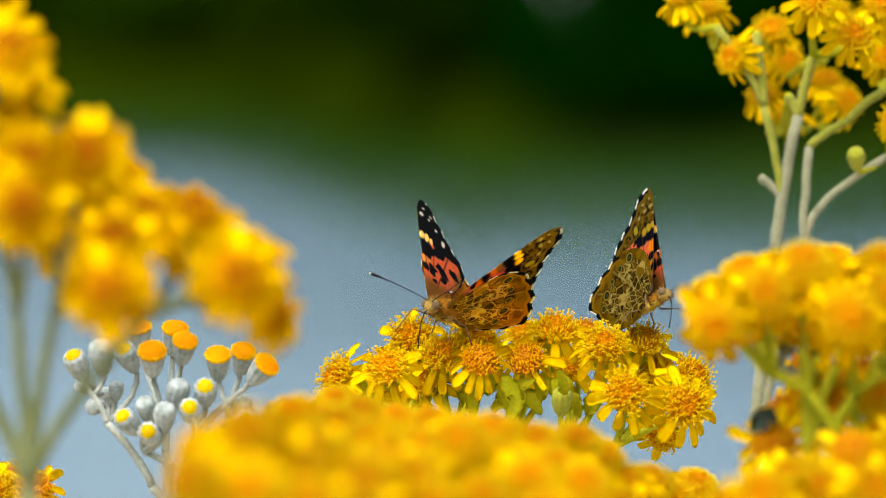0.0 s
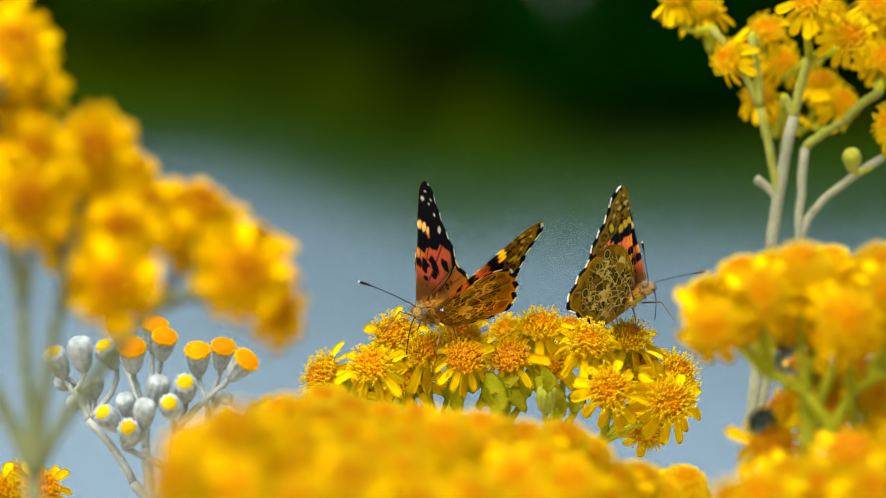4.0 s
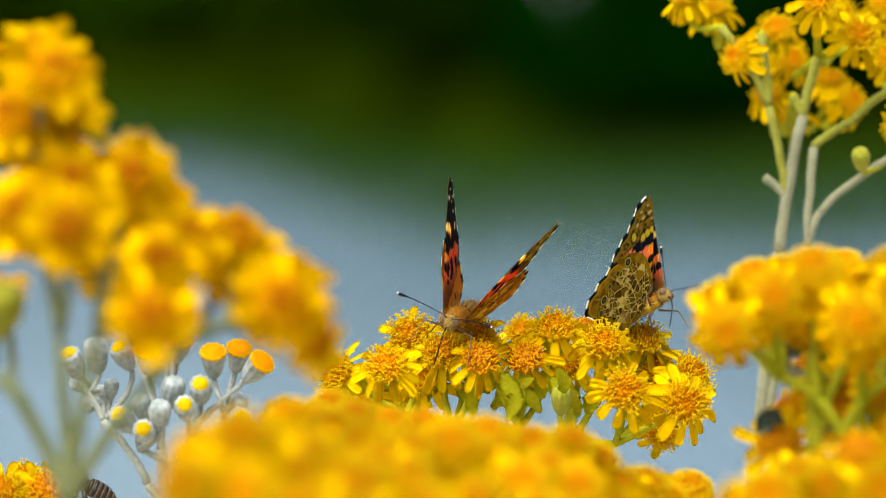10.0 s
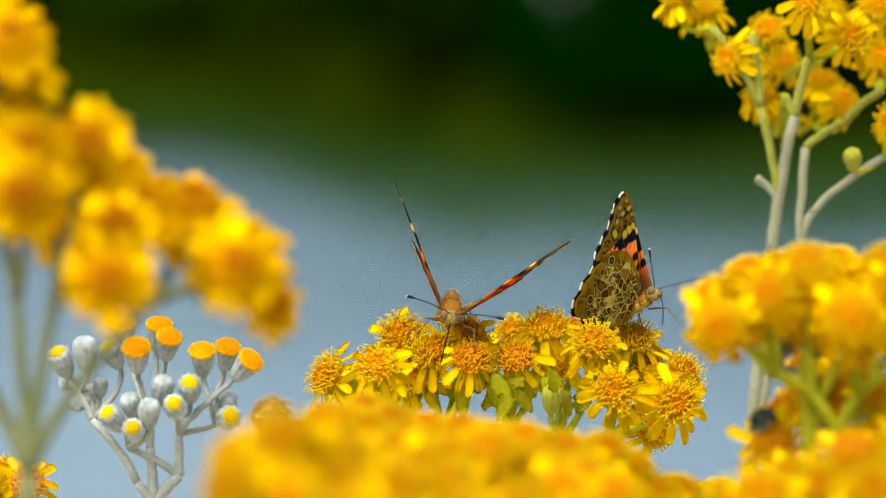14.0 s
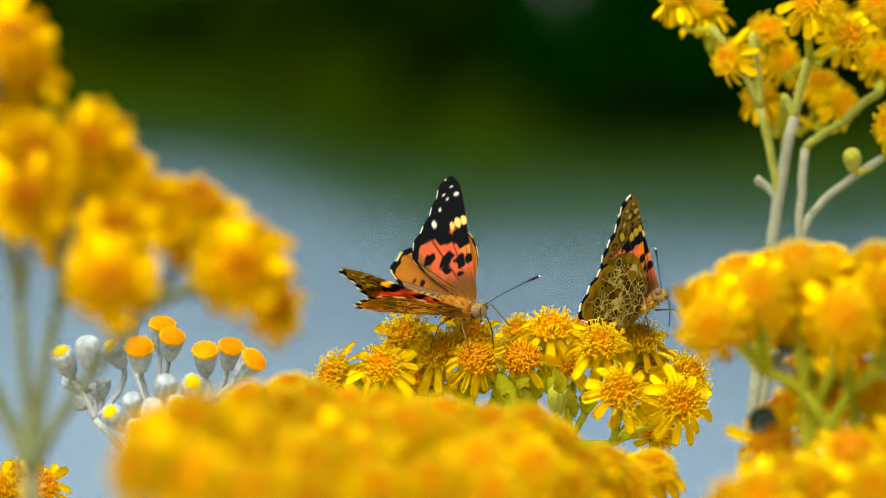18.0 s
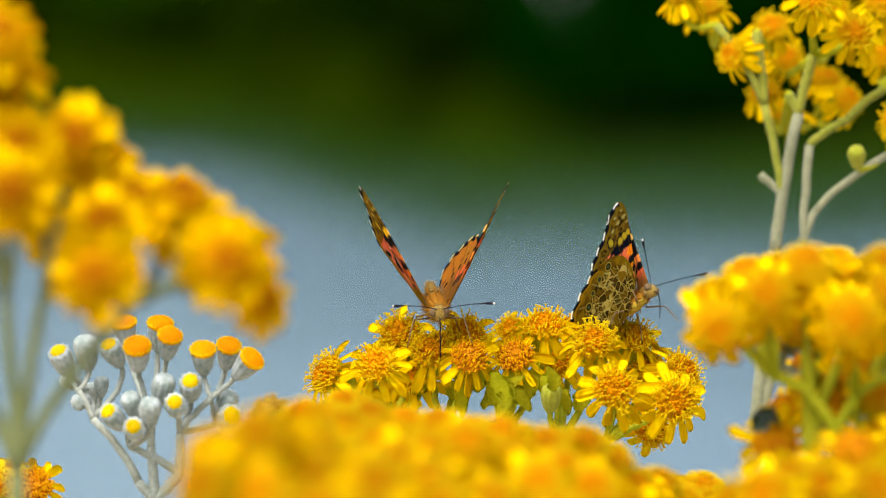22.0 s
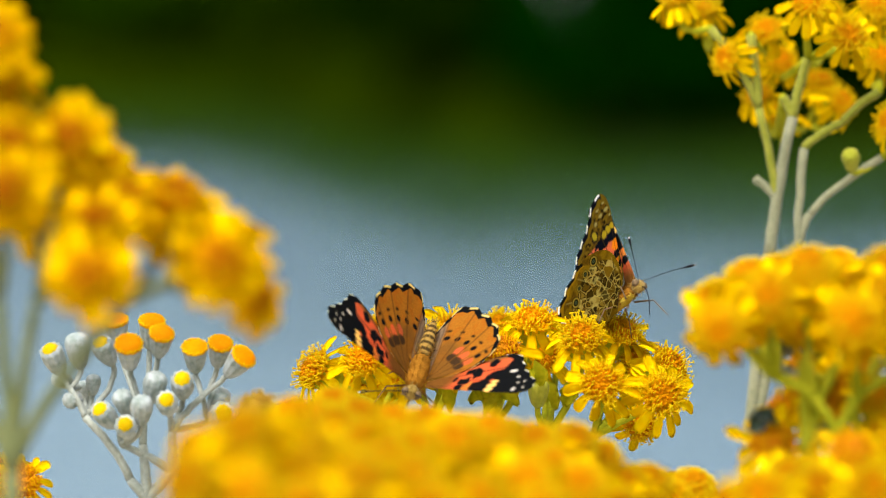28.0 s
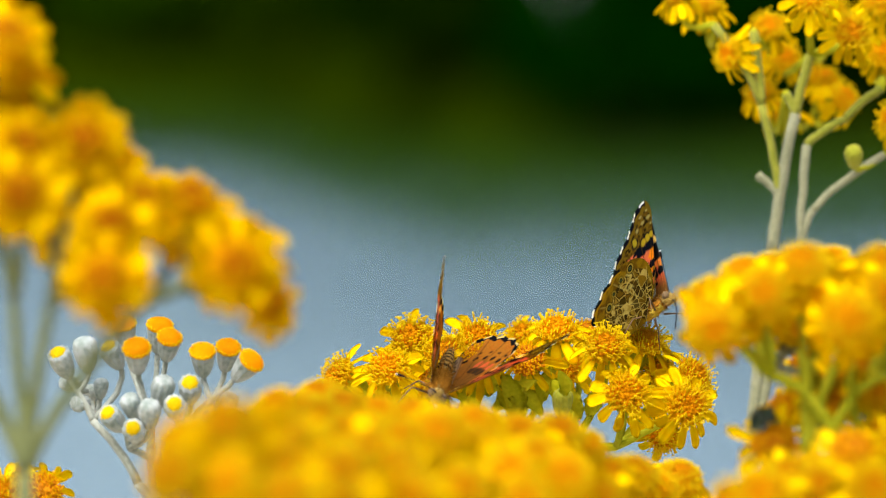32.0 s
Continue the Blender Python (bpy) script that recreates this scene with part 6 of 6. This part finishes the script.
    flutter(painted, painted_wings, [(0, 1.3, -4.1, -10.9, -34.5, 8, 8.6, 49.8, 52.2, -26.9, -3.2, 2.4, 8.4, 0.85), (0.5, 0.4, -4.1, -10.8, -35.9, 6.5, 9.9, 51.5, 53.5, -26.1, -3.3, 2.4, 9.4, 0.85), (1, -1.4, -4, -10.3, -37.3, 5.2, 11.2, 53.3, 54.8, -25.1, -3.4, 2.4, 10.4, 0.85), (1.5, -1.6, -3.9, -10.2, -36.4, 2.3, 14.5, 59.4, 59.9, -26, -5.5, 1.7, 11.2, 0.85), (2, -1, -3.9, -10.2, -35.5, -0.6, 17.8, 65.5, 65, -26.8, -7.5, 1, 12, 0.85), (2.5, -1.3, -3.9, -10.6, -35.8, -1, 17.5, 66.5, 65.3, -27.4, -7.3, 1.6, 11.1, 0.85), (3, -1.5, -3.9, -10.9, -36.2, -1.5, 17.3, 67.5, 65.7, -27.9, -7, 2.3, 10.3, 0.85), (3.5, -1.3, -3.8, -11, -34.1, -1.2, 16, 64.3, 62.4, -27.5, -5.1, 1.7, 9.4, 0.85), (5.5, -0.5, -3.5, -11.4, -25.5, 0, 10.2, 51.2, 49.6, -25.7, 2.4, -0.4, 8, 0.35), (6, -0.3, -3.4, -11.6, -23.3, 0.4, 8.8, 47.9, 46.4, -25.3, 4.2, -0.9, 8, 0.35), (6.5, 0.1, -3.4, -11.4, -22.4, -6.9, 14.3, 56.5, 53.4, -25.1, -1.6, 1.9, 10, 0.35), (7, 0.9, -3.5, -11.5, -21.6, -14.1, 19.7, 65.1, 60.4, -25, -7.4, 4.8, 12, 0.85), (7.5, 1.8, -3.7, -12, -20.8, -11.1, 17.8, 59.9, 56.3, -24.4, -5.1, 6, 11.5, 0.85), (8, 2.4, -3.8, -12.2, -19.8, -8.3, 15.9, 54.7, 52, -23.8, -2.9, 7.2, 11.5, 0.85), (8.5, 3.2, -3.6, -12.4, -16.1, -7.5, 14.2, 52.6, 51.4, -24.3, -2.4, 5.9, 11, 0.85), (9, 3.6, -3.3, -12.3, -12.3, -6.7, 12.4, 50.6, 50.8, -24.8, -1.9, 4.7, 10.7, 0.85), (9.5, 3.8, -3.3, -12.5, -24.9, 4, 14.3, 43.7, 42.4, -19.2, 0, 3.8, 8, 0.85), (10, 2.6, -3.2, -12.4, -14, -5.2, 19, 69.6, 64.3, -19.6, 2, 3, 5, 0.85), (10.5, 1.3, -3.3, -11.8, -13.2, -3.7, 16.5, 63.2, 58.2, -22.6, 1.3, 3.4, 7, 0.85), (11, 0.1, -3.4, -11.4, -12.4, -2.3, 13.8, 56.9, 52.2, -25.5, 0.6, 3.9, 9, 0.85), (11.5, -0.8, -3.3, -11.3, -10.5, -2.7, 10.1, 51.7, 49, -24.7, -0.1, 7.1, 11, 0.85), (12, -1.2, -3.3, -11.8, -8.5, -3.3, 6.4, 46.7, 45.7, -23.8, -0.8, 10.2, 13.2, 0.85), (12.5, -0.6, -3.3, -11.3, -4.4, -7.1, 5.7, 41.9, 40.8, -25.3, -0.4, 9, 14, 1), (13, 0, -3.4, -11, -0.1, -10.7, 5, 37.3, 35.9, -26.8, 0, 8, 16, 1), (13.5, 0.9, -3.5, -10.9, -1.9, -9.7, 10.2, 46.1, 42.8, -22, -2.6, 6, 15, 1), (14, 1.5, -3.2, -11.2, -0.2, -8.4, 13.5, 54.4, 44.1, -18, -4.4, 4, 15, 0.5), (14.5, 1.2, -3.7, -10.5, 2.1, -9.3, 10.5, 53.4, 49, -18, -4.3, 4, 9, 0.5), (16.5, -0.6, -4, -9.4, 24.4, -12.6, -9, 47.3, 46.8, -20.3, -0.9, 15, 0.1, 0.85), (17, 0, -4.1, -9.4, 45.8, -8.5, -17, 45.5, 46.1, -26.2, 0, 15, 0.4, 0.85), (17.5, 1.4, -3.8, -9.9, 49.5, -7.4, -21.3, 44.2, 46.7, -28.2, 1.5, 15, 0.5, 0.85), (18, 1.7, -3.6, -10.3, 53.1, -6.3, -25.5, 42.9, 47.2, -30.3, 2.9, 10.5, 0.5, 0.85), (18.5, 1.3, -3.6, -9.2, 59.9, -9.5, -28.7, 52, 57.2, -37.1, -0.1, 11.2, 1.7, 0.85), (19, 0, -3.7, -10.1, 49.7, -8.8, -26.2, 39.6, 44.8, -29.8, -3.1, 11.9, 2.9, 0.85), (19.5, -0, -3.7, -9.9, 47.3, -8.7, -27.1, 41.2, 46.5, -29.7, -3.3, 12.8, 3.3, 0.85), (20, 0.9, -3.7, -10.1, 44.8, -8.6, -28, 42.8, 48.3, -29.7, -3.5, 13.6, 3.6, 0.85), (20.5, 0.6, -4, -9.7, 35.1, -7.5, -18.7, 41.3, 45.7, -27.8, -2.5, 5.7, 0.7, 0.85), (21, -0.7, -4.3, -9.3, 25.3, -6.3, -9.5, 39.9, 43.1, -25.8, -1.5, -2.1, -2.1, 0.4), (21.5, -1, -3.9, -9.8, 15.6, -13.7, -3.3, 58.6, 61.4, -10.9, -0.8, 5.9, 5.9, 0), (22, -1.3, -3.5, -10.1, 5.9, -11, -1.3, 60.8, 61.9, -8, -0, 14, 14, 0), (22.5, 3.8, -3.6, -14.8, -22.2, 0.2, 15.8, 68.4, 64.5, -7.1, 3.2, 10.5, 10, 0), (23, 0.9, -6.2, -12.8, -12, -11.7, 12.9, 75.7, 66.9, -3, 6.4, 7.1, 6.1, 0), (23.5, 0.9, -9.6, -14.1, -13.4, -13, 20.4, 75.6, 64.8, -2.1, 4.6, 7.5, 7, 0), (24, 0.5, -12.8, -15.1, -15, -14.3, 27.9, 75.7, 62.7, -1.3, 2.7, 8, 8, 0), (24.5, -0.3, -15.9, -16, -16.9, -15.9, 29.1, 68.5, 60, -2.4, 2.7, 9.1, 8.6, 0), (25, -1.2, -18.9, -16.8, -18.8, -17.7, 30.5, 61.5, 57.2, -3.6, 2.8, 10.2, 9.2, 0), (25.5, -1, -18.8, -16.9, -18.9, -16.3, 30.2, 57, 54.5, -6.7, 2.5, 10.5, 9.7, 0), (27.5, -4.2, -18.7, -17.5, -19.7, -12.8, 22.2, 52.3, 52, 15.5, 1.2, 11.9, 11.8, 0), (28, -4.4, -18.9, -21, -15.3, -37.9, 25.6, 42.5, 42.9, 19.1, 0.9, 12.3, 12.3, 0), (28.5, -3, -19.1, -22.7, -9, -31.8, 15.1, 38.7, 40, 14, 1.2, 10.6, 10.6, 0), (29, -2.3, -19.2, -21.6, -10.3, -27.1, 19.8, 46.9, 47, 10.9, 1.4, 8.9, 8.9, 0), (29.5, -2.9, -19.1, -21.8, -13.5, -25, 26.8, 56.8, 57.4, 11.1, 1.6, 10.7, 10.7, 0), (30, -2.6, -18.9, -22.2, -9.4, -25.7, 20.4, 51.6, 51, 9.4, 1.7, 12.5, 12.5, 0), (30.5, -1.3, -18.8, -22.3, -6.2, -25.1, 20.9, 56.8, 55.4, 13.3, 2.1, 12, 14.9, 0), (31, -0.4, -18.7, -22.9, -6.7, -20.5, 26.2, 59.1, 57.3, 6.5, 2.5, 9, 17.3, 0), (31.5, 0.3, -18.8, -22.7, -9, -18.6, 30.7, 61.4, 58.3, 4, 2.1, 8, 20.8, 0), (32, -0.4, -18.9, -23.1, -7.2, -20.4, 31.2, 66.5, 59.5, 2.7, 1.6, 7, 24.3, 0)], out=2.0)
    flutter(resting, resting_wings, [(0, 37.2, 0.5, -10.4, 43.6, 22.3, 22.3, 90, 97, -5), (0.5, 36, 0.5, -10.21, 46.8, 23.1, 23.7, 90, 97, -5), (1, 34, 0.5, -9.62, 50, 23.8, 25.1, 90, 97, -5), (1.5, 33.6, 0.5, -9.33, 49.3, 24.3, 24.9, 90, 97, -5), (2, 34, 0.5, -9.14, 48.6, 24.7, 24.6, 90, 97, -5), (2.5, 33.7, 0.5, -9.45, 48.9, 25, 24.9, 90, 97, -5), (3, 33.4, 0.5, -9.56, 49.3, 25.3, 25.2, 90, 97, -5), (3.5, 33.6, 0.5, -9.48, 49, 25.3, 24.2, 90, 97, -5), (5.5, 34.1, 0.5, -9.42, 48.1, 25.5, 20.3, 90, 97, -5), (6, 34.2, 0.5, -9.33, 47.8, 25.5, 19.4, 90, 97, -5), (6.5, 34.7, 0.5, -9.38, 48.1, 25.8, 20.1, 90, 97, -5), (7, 35.5, 0.5, -9.83, 48.3, 26.1, 20.9, 90, 97, -5), (7.5, 36.4, 0.5, -10.18, 48.7, 26.1, 21.9, 90, 97, -5), (8, 37, 0.5, -10.32, 49.1, 26, 23, 90, 97, -5), (8.5, 37.6, 0.5, -10.55, 48.9, 25.7, 22, 90, 97, -5), (9, 37.8, 0.5, -10.67, 48.7, 25.3, 21, 90, 97, -5), (9.5, 37.1, 0.4, -10.99, 48.6, 25.2, 24.5, 90, 97, -5), (10, 37, 0.5, -10.81, 48.6, 25.1, 28, 90, 97, -5), (10.5, 35.3, 0.5, -10.23, 49, 25.8, 24, 90, 97, -5), (11, 33.7, 0.5, -9.76, 49.4, 26.4, 20.1, 90, 97, -5), (11.5, 32.9, 0.5, -9.47, 49.1, 26.6, 19.5, 90, 97, -5), (12, 32.6, 0.5, -9.69, 48.8, 26.7, 19, 90, 97, -5), (12.5, 33.2, 0.5, -9.9, 49.2, 26.9, 18.9, 90, 97, -5), (13, 33.7, 0.5, -10.22, 49.6, 27.2, 18.8, 90, 97, -5), (13.5, 34.3, 0.5, -10.45, 49.8, 26.3, 20.4, 90, 97, -5), (14, 34.9, 0.5, -10.59, 50, 25.5, 22, 90, 97, -5), (14.5, 34.8, 0.5, -10.55, 50.1, 25.7, 22, 90, 97, -5), (16.5, 34.3, 0.5, -10.22, 50.6, 26.7, 22.1, 90, 97, -5), (17, 34.2, 0.5, -10.09, 50.7, 27, 22.1, 90, 97, -5), (17.5, 35.8, 0.5, -10.49, 50.4, 26.9, 22.8, 90, 97, -5), (18, 36.2, 0.5, -10.89, 50.1, 26.8, 23.4, 90, 97, -5), (18.5, 35.7, 0.5, -10.58, 50.2, 27, 24.1, 90, 97, -5), (19, 35.2, 0.5, -10.38, 50.4, 27.1, 24.7, 90, 97, -5), (19.5, 35.6, 0.5, -10.68, 50.5, 27.8, 26.9, 90, 97, -5), (20, 37, 0.5, -11.47, 50.6, 28.6, 29.1, 90, 97, -5), (20.5, 37.3, 0.5, -11.41, 52.1, 30.3, 32.5, 90, 97, -5), (21, 36.7, 0.5, -11.34, 53.5, 32.1, 35.8, 90, 97, -5), (21.5, 35.6, 0.5, -10.87, 52.7, 32.7, 32.2, 90, 97, -5), (22, 34.5, 0.5, -10.71, 51.9, 33.3, 28.5, 90, 97, -5), (22.5, 34.7, 0.5, -11.16, 53.4, 32.9, 27.5, 90, 97, -5), (23, 36.2, 0.4, -11.62, 51.4, 31.5, 27.9, 90, 97, -5), (23.5, 36.5, 0.4, -11.78, 51.9, 31.7, 29.1, 90, 97, -5), (24, 36.4, 0.4, -11.63, 52.4, 31.9, 30.3, 90, 97, -5), (24.5, 35.8, 0.5, -11.19, 53.6, 33.1, 29.6, 90, 97, -5), (25, 35.3, 0.5, -10.75, 54.7, 34.4, 28.8, 90, 97, -5), (25.5, 34.8, 0.5, -10.66, 53.6, 34.2, 27, 90, 97, -5), (27.5, 32.7, 0.5, -10.13, 49.3, 33.3, 19.8, 90, 97, -5), (28, 32.3, 0.5, -9.84, 50.9, 33.4, 23.4, 90, 97, -5), (28.5, 33.6, 0.5, -9.86, 48.7, 31.5, 20.8, 90, 97, -5), (29, 35.1, 0.5, -10.28, 48.9, 30.2, 25.9, 90, 97, -5), (29.5, 34.9, 0.5, -10.18, 47.6, 30.1, 20.8, 90, 97, -5), (30, 35, 0.5, -10.68, 49.5, 31.4, 24.6, 90, 97, -5), (30.5, 36.2, 0.4, -11.18, 48.6, 30.7, 30.2, 90, 97, -5), (31, 37.4, 0.4, -11.39, 46.7, 28.5, 26.5, 90, 97, -5), (31.5, 38.5, 0.4, -11.69, 46.5, 27.9, 26.1, 90, 97, -5), (32, 37.9, 0.4, -11.69, 46.3, 28.6, 24.9, 90, 97, -5)], hind=4, out=2.0, lag=3)
    walk(bee, [(0, body_pose(-47.0, -8.0, -57.5, -70, 0, 0)), (7.5, body_pose(-47.0, -7.9, -55.4, -70, 0, 0)), (8.1, body_pose(-52.0, -7.5, -49.0, -74, 0, 0)), (8.5, body_pose(-55.6, -7.2, -44.3, -80, 3, 0)), (9, body_pose(-56.2, -7.2, -41.4, -80, 4, 0)), (9.5, body_pose(-60.9, -7.2, -42.4, -82, 5, 0)), (10, body_pose(-66.8, -7.2, -42.2, -84, 13, 0)), (10.5, body_pose(-71.1, -7.2, -39.9, -86, 25, 0)), (11, body_pose(-73.5, -7.2, -36.5, -86, 15, 0)), (11.5, body_pose(-76.9, -7.2, -37.7, -86, 15, 0)), (12, body_pose(-81.4, -7.2, -39.1, -86, 14, 0)), (12.5, body_pose(-86.9, -7.2, -38.6, -85, 12, 0)), (13.2, body_pose(-96.9, -7.2, -39.3, -85, 3, 0)), (32, body_pose(-112.0, -7.3, -42.0, -85, 0, 0))])

motions()
